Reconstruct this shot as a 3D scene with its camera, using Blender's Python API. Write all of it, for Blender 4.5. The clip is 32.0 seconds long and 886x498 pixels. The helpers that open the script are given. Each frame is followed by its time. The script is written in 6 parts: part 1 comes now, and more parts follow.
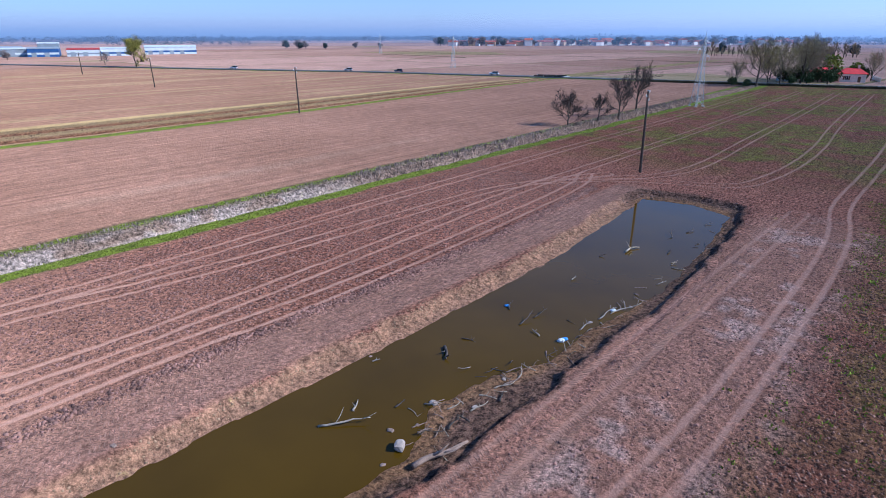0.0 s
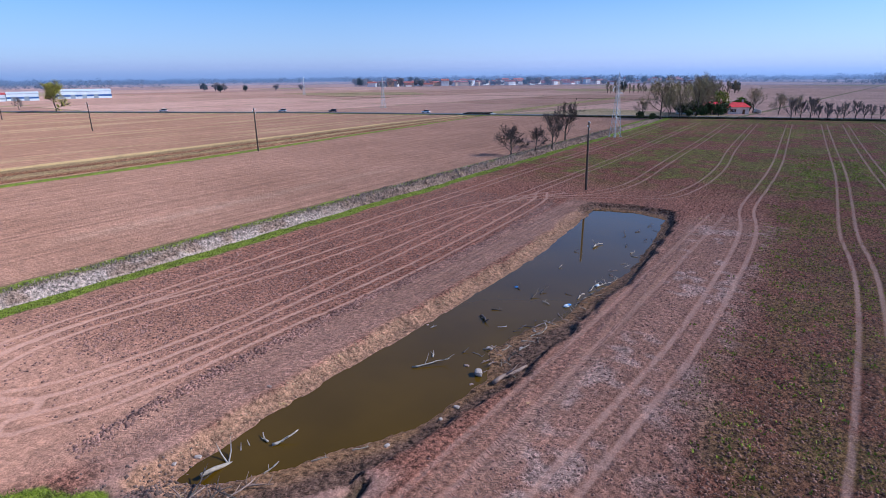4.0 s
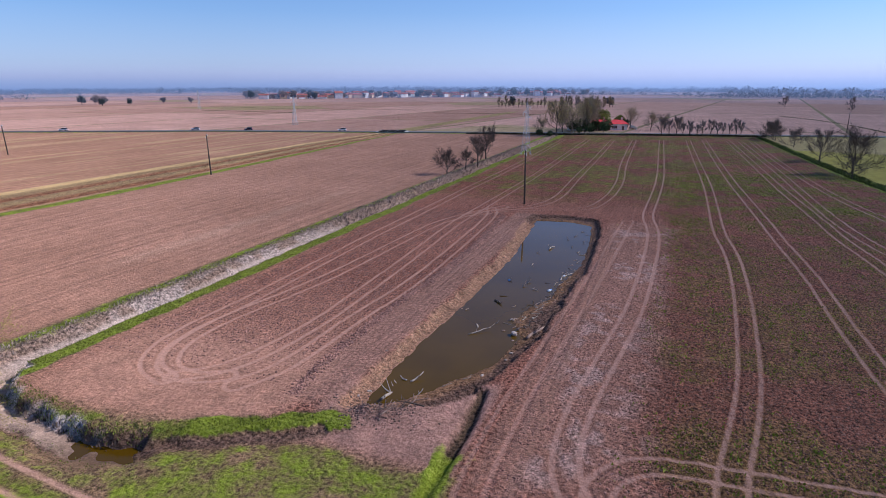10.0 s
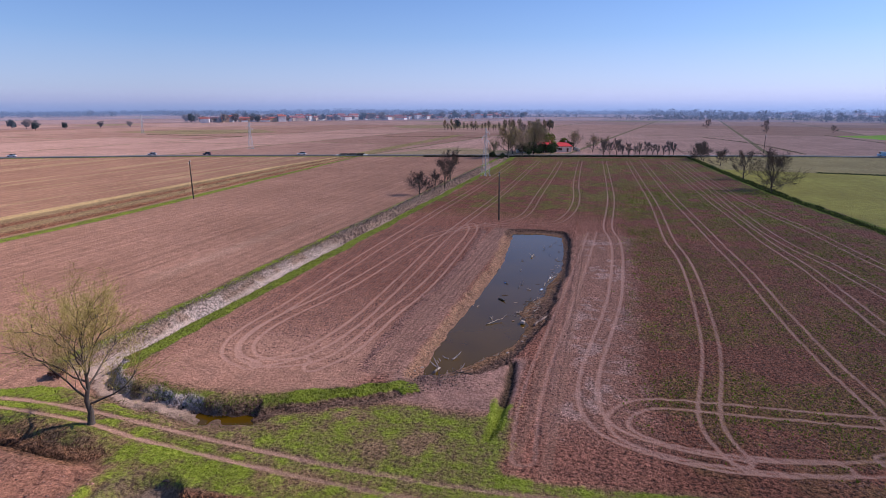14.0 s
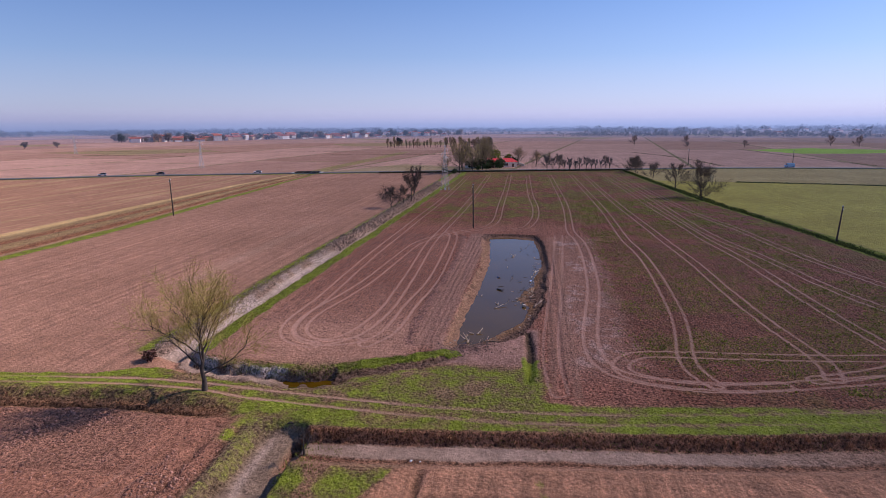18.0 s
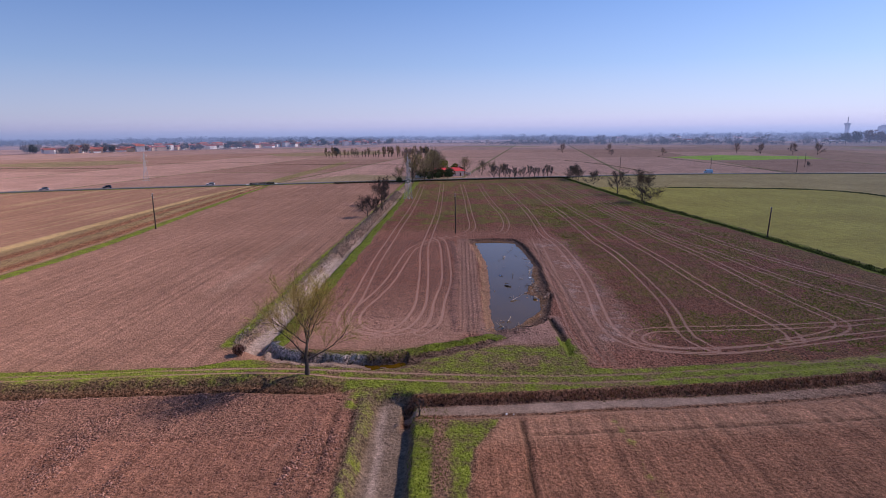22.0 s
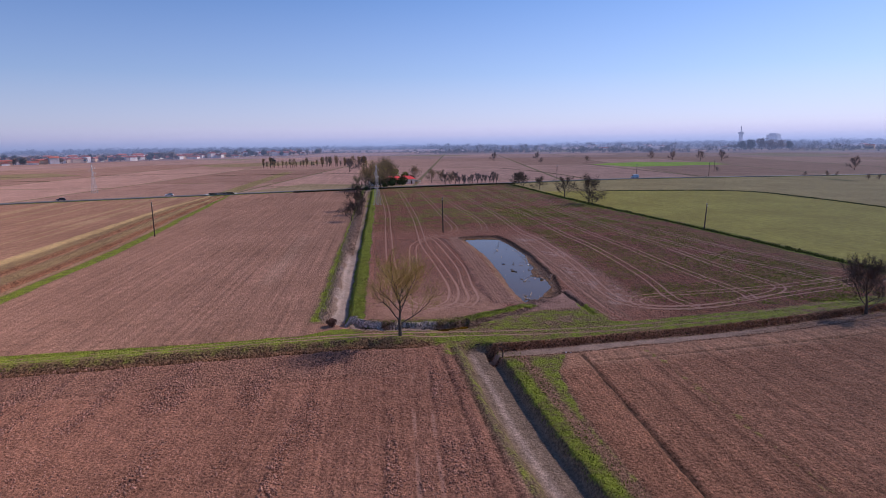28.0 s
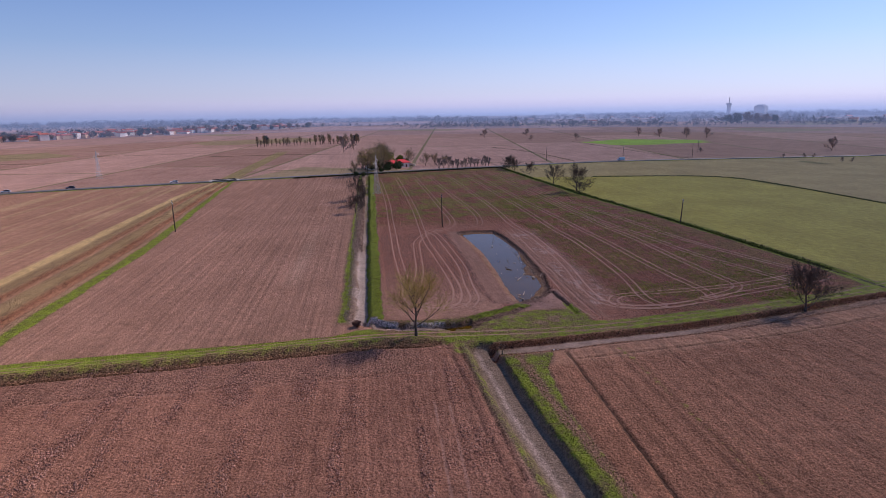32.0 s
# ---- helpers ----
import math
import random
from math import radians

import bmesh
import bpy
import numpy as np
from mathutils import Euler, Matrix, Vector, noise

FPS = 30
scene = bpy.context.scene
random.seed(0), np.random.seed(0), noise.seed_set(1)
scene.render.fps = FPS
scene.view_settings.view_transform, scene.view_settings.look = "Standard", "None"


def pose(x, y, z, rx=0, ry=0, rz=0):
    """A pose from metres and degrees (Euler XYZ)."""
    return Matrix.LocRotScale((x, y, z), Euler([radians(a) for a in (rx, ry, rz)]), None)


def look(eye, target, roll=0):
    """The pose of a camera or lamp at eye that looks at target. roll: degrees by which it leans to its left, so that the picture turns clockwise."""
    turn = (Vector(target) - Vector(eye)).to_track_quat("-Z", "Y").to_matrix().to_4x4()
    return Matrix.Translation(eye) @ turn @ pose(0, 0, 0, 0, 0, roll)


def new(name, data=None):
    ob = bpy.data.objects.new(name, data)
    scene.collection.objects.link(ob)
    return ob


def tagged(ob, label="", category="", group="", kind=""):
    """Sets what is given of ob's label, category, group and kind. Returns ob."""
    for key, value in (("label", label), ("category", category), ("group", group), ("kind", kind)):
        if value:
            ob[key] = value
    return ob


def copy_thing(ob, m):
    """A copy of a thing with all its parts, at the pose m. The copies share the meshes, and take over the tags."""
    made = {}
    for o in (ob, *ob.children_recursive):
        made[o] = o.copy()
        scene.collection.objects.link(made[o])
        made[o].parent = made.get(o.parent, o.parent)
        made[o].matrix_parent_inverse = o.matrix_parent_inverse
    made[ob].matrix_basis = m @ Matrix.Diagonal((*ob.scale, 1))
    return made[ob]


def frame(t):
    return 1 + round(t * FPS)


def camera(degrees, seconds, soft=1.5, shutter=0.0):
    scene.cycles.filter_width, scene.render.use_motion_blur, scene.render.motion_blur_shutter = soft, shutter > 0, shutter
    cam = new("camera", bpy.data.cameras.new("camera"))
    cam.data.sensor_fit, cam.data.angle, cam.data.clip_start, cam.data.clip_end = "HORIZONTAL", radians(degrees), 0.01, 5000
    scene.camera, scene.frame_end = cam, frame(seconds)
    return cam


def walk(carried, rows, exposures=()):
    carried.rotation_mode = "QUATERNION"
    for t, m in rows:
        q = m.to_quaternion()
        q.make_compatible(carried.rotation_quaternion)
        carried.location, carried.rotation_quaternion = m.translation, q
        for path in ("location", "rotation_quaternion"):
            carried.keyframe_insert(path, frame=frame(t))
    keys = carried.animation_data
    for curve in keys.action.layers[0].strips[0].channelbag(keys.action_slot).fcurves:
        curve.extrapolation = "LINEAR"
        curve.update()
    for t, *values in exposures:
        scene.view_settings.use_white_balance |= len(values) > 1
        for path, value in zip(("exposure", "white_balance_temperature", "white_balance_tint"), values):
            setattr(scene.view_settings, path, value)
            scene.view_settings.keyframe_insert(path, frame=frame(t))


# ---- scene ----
cam = camera(74.2, 32.0, soft=0.8)
PATH = [
    (0, (-0.457, -0.12, 17.371), (-0.41, 1.757, 16.683), -0.0),
    (1, (-2.637, -2.761, 17.44), (-2.518, -0.876, 16.784), -0.0),
    (2, (-4.798, -5.436, 17.593), (-4.613, -3.544, 16.969), -0.2),
    (3, (-7.202, -8.033, 17.633), (-6.949, -6.14, 17.04), -0.1),
    (3.5, (-8.337, -9.243, 17.659), (-8.055, -7.35, 17.078), -0.3),
    (6, (-14.749, -15.545, 18.628), (-14.306, -13.67, 18.091), -0.4),
    (7, (-17.644, -18.076, 19.853), (-17.137, -16.219, 19.313), -0.2),
    (8, (-20.532, -20.395, 20.892), (-19.971, -18.553, 20.351), -0.2),
    (9, (-23.428, -22.647, 21.854), (-22.816, -20.821, 21.315), -0.2),
    (10, (-26.503, -24.709, 22.89), (-25.838, -22.903, 22.348), -0.1),
    (11, (-29.526, -26.81, 23.641), (-28.813, -25.018, 23.111), -0.2),
    (13, (-35.947, -30.647, 24.422), (-35.138, -28.885, 23.929), -0.1),
    (17, (-50.2, -37.796, 24.793), (-49.204, -36.115, 24.366), -0.4),
    (18, (-54.542, -39.111, 24.989), (-53.492, -37.461, 24.571), -0.4),
    (19, (-59.097, -40.231, 25.087), (-58.0, -38.608, 24.684), -0.3),
    (21, (-68.698, -40.554, 26.462), (-67.496, -39.006, 26.064), -0.5),
    (23, (-78.673, -39.91, 27.019), (-77.371, -38.441, 26.633), -0.6),
    (25, (-87.944, -39.787, 27.333), (-86.565, -38.386, 26.961), -0.9),
    (27.5, (-98.293, -40.539, 27.288), (-96.851, -39.202, 26.922), -0.8),
    (28, (-100.294, -41.25, 27.38), (-98.846, -39.919, 27.014), -0.8),
    (29, (-103.77, -42.812, 29.037), (-102.315, -41.493, 28.657), -0.8),
    (30, (-106.909, -44.939, 31.857), (-105.455, -43.628, 31.448), -0.9),
    (31, (-109.993, -47.131, 34.808), (-108.54, -45.828, 34.369), -0.9),
    (32, (-112.735, -48.49, 37.723), (-111.28, -47.199, 37.256), -0.9),
]
walk(cam, [(t, look(eye, target, roll)) for t, eye, target, roll in PATH],
     exposures=[(0, 0.07, 4800, 5), (6, -0.04, 5180, 10), (13, -0.09, 5650, 17), (19, -0.18, 6130, 25), (32, -0.20, 6200, 25)])

# ---- light ----
SUN_AZ = math.atan2(-0.20, 0.98)
SUN_EL = radians(37)
world = bpy.data.worlds.new("sky")
scene.world = world
world.use_nodes = True
wn = world.node_tree.nodes
sky = wn.new("ShaderNodeTexSky")
sky.sky_type, sky.sun_disc = "NISHITA", False
sky.sun_elevation, sky.sun_rotation = SUN_EL, math.pi / 2 - SUN_AZ
sky.air_density, sky.dust_density, sky.ozone_density = 1.0, 0.2, 2.6
wn["Background"].inputs["Strength"].default_value = 0.095
tone = wn.new("ShaderNodeMix")
tone.data_type, tone.blend_type = "RGBA", "MULTIPLY"
tone.inputs[0].default_value, tone.inputs[7].default_value = 1.0, (0.76, 1.0, 1.27, 1)
world.node_tree.links.new(sky.outputs["Color"], tone.inputs[6])
world.node_tree.links.new(tone.outputs[2], wn["Background"].inputs["Color"])
sun = new("sun", bpy.data.lights.new("sun", "SUN"))
sun.data.energy, sun.data.angle, sun.data.color = 5.0, radians(0.55), (1.0, 0.90, 0.77)
to_sun = Vector((math.cos(SUN_AZ) * math.cos(SUN_EL), math.sin(SUN_AZ) * math.cos(SUN_EL), math.sin(SUN_EL)))
sun.matrix_world = look(to_sun * 300, (0, 0, 0))

# ---- plan: u runs along the fields, v across them ----
TURN = radians(48.4)
CU, SU = math.cos(TURN), math.sin(TURN)


def W(u, v, z=0.0):
    """Place in the world of a spot of the plan."""
    return Vector((u * CU - v * SU, u * SU + v * CU, z))


DITCH_BANK = [(-8.0, 53.5), (-11.3, 51.5), (-12.2, 45), (-12.9, 40), (-12.6, 36.5), (-10.6, 32.5), (-9.0, 29), (-6.4, 24.5)]
CANAL = [(-23.5, 35.2), (-30, 35.0), (-43.5, 34.6), (-58, 33.0), (-120, 28.0)]
DITCH_B = [(-24.6, 33.5), (-24.4, 28), (-22.9, 14.5), (-21.2, -2.5), (-17.3, -22.0), (-13, -41), (-9, -60), (-2, -95)]
ROAD = [(-30, 190), (-21.0, 103), (-20.0, 88), (-18.8, 74), (-17.2, 62), (-16.2, 50), (-18.0, 33), (-18.6, 15.5), (-16.2, -2), (-13.9, -14), (-9.2, -38), (-5.5, -52), (0, -70), (16, -120)]
FIELD_SW = [(-60, 35.9), (-43, 37.8), (-23.4, 38.8), (-21.0, 41), (-20.6, 53), (-22.4, 72), (-24, 87), (-25, 101), (-34, 190)]
TRENCH = [(-11, 15.1), (-3.6, 14.9), (3, 15.4)]
HEDGE = [(9, -53), (79.5, -47.3), (142, -38.5), (257, -31)]
CANAL_2 = [(8, 115.6), (63, 115.6), (122, 120.5), (217, 127.5)]
POND = [(-1.2, 23.4), (5, 24.0), (10.7, 23.9), (20, 23.5), (26.3, 23.3), (41.7, 23.1), (53.6, 24.1), (65.2, 25.0), (66.2, 20), (64, 15.2), (52.5, 14.0),
        (40, 13.5), (31, 15.0), (26.6, 14.7), (23.4, 16.2), (18.8, 17.0), (15, 15.4), (8.7, 16.0), (6.2, 17.5), (2.5, 19.5), (0.0, 21.4)]
PIT = [(-2.8, 24.8), (2, 25.2), (9, 25.2), (18, 24.9), (28, 24.6), (39, 24.5), (50, 25.2), (60, 26.4), (67.2, 26.2), (68.2, 20), (67.0, 14.4), (58, 13.1), (49, 12.8), (36, 12.6),
       (25, 13.0), (14.4, 13.6), (7, 15.0), (3.0, 16.0), (0.0, 18.0), (-2.6, 21.5)]
WATER_Z = -0.62
# wheel tracks, by their middle lines, left and right of the pond
RUT_A = [(219, 48), (132, 45.8), (90, 46.3), (66, 46.2), (45, 46.4), (27, 46.0), (13, 45.5), (5, 45.9), (0, 45.3), (-3.2, 43.2), (-4.4, 40)]
RUT_B = [(72, 33), (66, 36.2), (59, 38.8), (54, 40.2), (39, 40.9), (24, 41.5), (13.8, 43.0), (6.9, 44.4), (1.8, 44.2), (-1.2, 43.0), (-3.2, 41), (-3.6, 38), (-2.2, 35.8)]
RUT_C = [(227, 38.3), (156, 36.8), (110, 36.2), (76, 36.8), (55, 37.2), (35, 35.8), (19, 35.1), (9.5, 34.8), (2.2, 35.6), (-1.6, 36.9), (-3.8, 39.5)]
RUT_D = [(70, 35), (64.6, 32.9), (41, 31.6), (23.8, 31.0), (12.2, 32.0), (6, 32.0), (0.3, 32.3), (-3.2, 34.0)]
RUT_E = [(232, 8.8), (157, 6.8), (117, 5.8), (90, 6.3), (73, 6.9), (63, 5.3), (52, 4.9), (36, 5.2), (23.7, 5.7), (9.8, 7.3), (1.2, 8.2), (-4.8, 7.9), (-8.2, 6.0), (-9.8, 1.0), (-10.0, -3), (-8.6, -9.2)]
RUT_F = [(235, -1.6), (161, -3.3), (110, -4.8), (80, -4.6), (64, -4.5), (52, -5.5), (38.6, -5.5), (25, -4.9), (12.3, -4.1), (3.6, -2.8), (-2.2, -1.6), (-6.5, -1.7), (-9, -2.8)]
RUT_G = [(237, -7.9), (171, -9.0), (122, -10.2), (96, -11.4), (74, -12.4), (60, -12.9), (49.5, -13.6), (41.5, -13.9), (26.2, -13.9), (11.2, -14.5), (2.2, -15.5), (-2.8, -15.8), (-6, -14.8)]
RUT_H = [(240, -17), (184, -18.3), (143, -19.2), (113, -19.8), (92, -20.8), (77, -21.4), (66, -21.7), (58, -22.6), (48, -23.5), (30, -23.7), (15, -24.0), (6, -24.7), (1.5, -25.2), (-1.6, -23.4), (-4.0, -19.5), (-6.5, -13)]
RUT_I = [(234, -21.5), (180, -22.4), (138, -23.3), (104, -23.4), (83, -23.7), (71, -24.4), (62, -25.6), (55, -27.0), (47, -28.2), (26.6, -30.0), (11, -35.0), (0, -38)]
RUT_J = [(235, -25.9), (187, -26), (143, -27), (114, -28.4), (95, -30.4), (85, -32.4), (61, -34.2), (40.5, -36.8), (21, -41.8), (8, -46)]
RUT_K = [(228, 19.4), (183, 18.2), (138, 16.7), (114, 14.9), (95, 14.8), (83, 15.9), (75.5, 17.6), (73.2, 25), (68.5, 32.9), (62.4, 37.2)]
RUT_L = [(226, 28.1), (155, 26.2), (113, 25.7), (89, 24.9), (79.5, 25.8), (73.5, 28.5), (69, 33)]
RUT_M = [(68, 9.6), (52, 10.2), (32, 11.0), (14, 12.0), (2, 12.7), (-6, 12.8), (-13, 12.2)]
RUT_U = [(6, -44), (1.5, -29), (-0.4, -18), (-1.4, -3), (-1.8, 2.8), (-3.7, 5.0), (-6.4, 5.9), (-8.6, 4.2), (-9.6, -1), (-8.6, -9), (-5.5, -19), (-2, -32), (2, -46)]
SW_TRACK = [(-95, 45.4), (-60, 44.6), (-39, 44.2), (-33, 43.9), (-27, 43.1), (-23, 43.6)]
RUTS = [RUT_A, RUT_B, RUT_C, RUT_D, RUT_E, RUT_F, RUT_G, RUT_H, RUT_I, RUT_J, RUT_K, RUT_L, RUT_U, RUT_M]
LIME = [(512, -172), (440, -188), (450, -290), (506, -306), (545, -235)]
GREEN_DITCH = [(198.6, -68.6), (187, -134), (150, -141), (87, -141), (-60, -160)]


def samples(poly, rounds=3):
    """A polyline with softened corners."""
    p = np.array(poly, float)
    for _ in range(rounds):
        a, b = p[:-1] * 0.75 + p[1:] * 0.25, p[:-1] * 0.25 + p[1:] * 0.75
        p = np.concatenate([p[:1], np.stack([a, b], 1).reshape(-1, 2), p[-1:]])
    return p


def dist(U, V, poly, soft=True):
    """Distance to a polyline and on which side (positive: to its left)."""
    p = samples(poly, 2) if soft else np.array(poly, float)
    best, side = np.full(U.shape, 1e9), np.ones(U.shape)
    for (ax, ay), (bx, by) in zip(p[:-1], p[1:]):
        dx, dy = bx - ax, by - ay
        k = np.clip(((U - ax) * dx + (V - ay) * dy) / max(dx * dx + dy * dy, 1e-9), 0, 1)
        ox, oy = U - ax - k * dx, V - ay - k * dy
        d = np.hypot(ox, oy)
        near = d < best
        best = np.where(near, d, best)
        side = np.where(near, np.sign(dx * oy - dy * ox), side)
    return best, best * side


def inside(U, V, poly):
    """Signed distance to a closed outline, negative within."""
    p = np.array(list(poly) + [poly[0]], float)
    d, _ = dist(U, V, p, False)
    cross = np.zeros(U.shape, int)
    for (ax, ay), (bx, by) in zip(p[:-1], p[1:]):
        if ay == by:
            continue
        cross += ((ay > V) != (by > V)) & (U < (bx - ax) * (V - ay) / (by - ay) + ax)
    return np.where(cross % 2 == 1, -d, d)


def step(a, b, x):
    k = np.clip((x - a) / (b - a), 0, 1)
    return k * k * (3 - 2 * k)


def grain(U, V, size, seed=0):
    """Smooth random field of about -1 to 1."""
    x, y = U / size, V / size
    i, j = np.floor(x).astype(np.int64), np.floor(y).astype(np.int64)
    fx, fy = x - i, y - j
    fx, fy = fx * fx * (3 - 2 * fx), fy * fy * (3 - 2 * fy)

    def h(a, b):
        n = (a * 374761393 + b * 668265263 + seed * 974634521) & 0x7FFFFFFF
        n = ((n ^ (n >> 13)) * 1274126177) & 0x7FFFFFFF
        return ((n ^ (n >> 16)) & 0xFFFF) / 32767.5 - 1

    return (h(i, j) * (1 - fx) + h(i + 1, j) * fx) * (1 - fy) + (h(i, j + 1) * (1 - fx) + h(i + 1, j + 1) * fx) * fy


def curve_at(x, xs, ys):
    return np.interp(x, xs, ys)


# ---- node materials ----
def material(name, rough=0.9, metal=0.0, spec=0.3):
    m = bpy.data.materials.new(name)
    m.use_nodes = True
    b = m.node_tree.nodes["Principled BSDF"]
    b.inputs["Roughness"].default_value, b.inputs["Metallic"].default_value = rough, metal
    b.inputs["Specular IOR Level"].default_value = spec
    return m, m.node_tree.nodes, m.node_tree.links, b


def noise_node(n, l, vec, scale, detail=4.0, rough=0.6, kind="ShaderNodeTexNoise"):
    t = n.new(kind)
    t.inputs["Scale"].default_value = scale
    if kind == "ShaderNodeTexNoise":
        t.inputs["Detail"].default_value, t.inputs["Roughness"].default_value = detail, rough
    if vec is not None:
        l.new(vec, t.inputs["Vector"])
    return t


def ramp(n, l, fac, stops):
    r = n.new("ShaderNodeValToRGB")
    while len(r.color_ramp.elements) < len(stops):
        r.color_ramp.elements.new(0.5)
    for e, (p, c) in zip(r.color_ramp.elements, stops):
        e.position, e.color = p, (*c, 1) if isinstance(c, tuple) else (c, c, c, 1)
    l.new(fac, r.inputs["Fac"])
    return r.outputs["Color"]


def mix(n, l, mode, fac, a, b):
    m = n.new("ShaderNodeMix")
    m.data_type, m.blend_type = "RGBA", mode
    for key, v in (("Factor", fac), (6, a), (7, b)):
        s = m.inputs[key] if key != "Factor" else m.inputs[0]
        if isinstance(v, (int, float)):
            s.default_value = v if key == "Factor" else (v, v, v, 1)
        elif isinstance(v, tuple):
            s.default_value = (*v, 1)
        else:
            l.new(v, s)
    return m.outputs[2]


def maths(n, l, op, a, b=0.0):
    m = n.new("ShaderNodeMath")
    m.operation = op
    for k, v in enumerate((a, b)):
        if isinstance(v, (int, float)):
            m.inputs[k].default_value = v
        else:
            l.new(v, m.inputs[k])
    return m.outputs[0]


def plain(name, colour, rough=0.85, metal=0.0, vary=0.25, scale=3.0, bump=0.0, spec=0.3, island=0.0):
    """A surface with broad and fine variation of its colour."""
    m, n, l, b = material(name, rough, metal, spec)
    co = n.new("ShaderNodeTexCoord").outputs["Object"]
    broad, fine = noise_node(n, l, co, scale, 3), noise_node(n, l, co, scale * 9, 4)
    k = ramp(n, l, broad.outputs["Fac"], [(0.3, 1 - vary), (0.7, 1 + vary)])
    k2 = ramp(n, l, fine.outputs["Fac"], [(0.3, 1 - vary * 0.7), (0.7, 1 + vary * 0.7)])
    c = mix(n, l, "MULTIPLY", 1.0, mix(n, l, "MULTIPLY", 1.0, colour, k), k2)
    info = n.new("ShaderNodeObjectInfo")
    r = ramp(n, l, info.outputs["Random"], [(0, 1 - vary * 0.6), (1, 1 + vary * 0.6)])
    c = mix(n, l, "MULTIPLY", 1.0, c, r)
    if island:
        g = n.new("ShaderNodeNewGeometry")
        r = ramp(n, l, g.outputs["Random Per Island"], [(0, 1 - island), (1, 1 + island)])
        c = mix(n, l, "MULTIPLY", 1.0, c, r)
    l.new(c, b.inputs["Base Color"])
    if bump:
        p = n.new("ShaderNodeBump")
        p.inputs["Strength"].default_value, p.inputs["Distance"].default_value = 0.6, bump
        l.new(fine.outputs["Fac"], p.inputs["Height"])
        l.new(p.outputs["Normal"], b.inputs["Normal"])
    return m


def ground_material():
    m, n, l, b = material("earth_and_grass", 0.95, 0, 0.15)
    b.inputs["Diffuse Roughness"].default_value = 1.0
    co = n.new("ShaderNodeTexCoord").outputs["Object"]
    col = n.new("ShaderNodeAttribute")
    col.attribute_name = "tint"
    mask = n.new("ShaderNodeAttribute")
    mask.attribute_name = "cover"
    sep = n.new("ShaderNodeSeparateColor")
    l.new(mask.outputs["Color"], sep.inputs[0])
    grass, clod, rows = sep.outputs[0], sep.outputs[1], sep.outputs[2]
    wide = noise_node(n, l, co, 0.045, 4, 0.6)
    mid = noise_node(n, l, co, 0.55, 5, 0.65)
    fine = noise_node(n, l, co, 3.2, 6, 0.7)
    tiny = noise_node(n, l, co, 11.0, 3, 0.7)
    lump = noise_node(n, l, co, 2.6, 2, 0.5, "ShaderNodeTexVoronoi")
    lay = n.new("ShaderNodeMapping")
    lay.inputs["Scale"].default_value = (0.012, 1.3, 1)
    l.new(co, lay.inputs["Vector"])
    lines = noise_node(n, l, lay.outputs["Vector"], 1.0, 5, 0.7)
    trod = n.new("ShaderNodeAttribute")
    trod.attribute_name = "wheel"
    sep_w = n.new("ShaderNodeSeparateColor")
    l.new(trod.outputs["Color"], sep_w.inputs[0])
    c = col.outputs["Color"]
    # far land: long fields parted by ditches, their colours lightened for haze
    lie = n.new("ShaderNodeMapping")
    lie.inputs["Rotation"].default_value, lie.inputs["Scale"].default_value = (0, 0, 0.13), (1 / 230, 1 / 230, 1)
    lie.inputs["Location"].default_value = (0, 0.15, 0)
    l.new(co, lie.inputs["Vector"])
    quilt = n.new("ShaderNodeTexBrick")
    quilt.offset, quilt.squash = 0.37, 0.7
    for key, val in (("Scale", 1.0), ("Mortar Size", 0.006), ("Brick Width", 1.15), ("Row Height", 0.42), ("Bias", 0.1), ("Mortar Smooth", 0.1)):
        quilt.inputs[key].default_value = val
    quilt.inputs["Color1"].default_value, quilt.inputs["Color2"].default_value = (0.58, 0.335, 0.25, 1), (0.39, 0.21, 0.145, 1)
    quilt.inputs["Mortar"].default_value = (0.25, 0.19, 0.09, 1)
    l.new(lie.outputs["Vector"], quilt.inputs["Vector"])
    plots = noise_node(n, l, lie.outputs["Vector"], 2.1, kind="ShaderNodeTexVoronoi")
    sown = n.new("ShaderNodeSeparateColor")
    l.new(plots.outputs["Color"], sown.inputs[0])
    some_green = maths(n, l, "MULTIPLY", maths(n, l, "GREATER_THAN", sown.outputs[0], 0.92), 0.5)
    land = mix(n, l, "MIX", some_green, quilt.outputs["Color"], (0.24, 0.24, 0.07))
    c = mix(n, l, "MIX", sep_w.outputs[2], c, land)
    c = mix(n, l, "MULTIPLY", 1.0, c, ramp(n, l, wide.outputs["Fac"], [(0.3, (0.86, 0.83, 0.80)), (0.7, (1.12, 1.12, 1.12))]))
    c = mix(n, l, "MULTIPLY", 1.0, c, ramp(n, l, mid.outputs["Fac"], [(0.28, 0.74), (0.72, 1.22)]))
    c = mix(n, l, "MULTIPLY", rows, c, ramp(n, l, lines.outputs["Fac"], [(0.3, 0.66), (0.5, 1.0), (0.7, 1.34)]))
    # hollows between clods dark, tops bright: small shadows put into the soil colour
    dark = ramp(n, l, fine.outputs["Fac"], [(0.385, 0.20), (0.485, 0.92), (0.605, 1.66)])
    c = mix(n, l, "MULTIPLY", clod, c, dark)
    c = mix(n, l, "MULTIPLY", 0.75, c, ramp(n, l, tiny.outputs["Fac"], [(0.3, 0.6), (0.7, 1.32)]))
    blades = ramp(n, l, fine.outputs["Fac"], [(0.25, (0.13, 0.155, 0.012)), (0.5, (0.225, 0.27, 0.018)), (0.72, (0.37, 0.37, 0.06))])
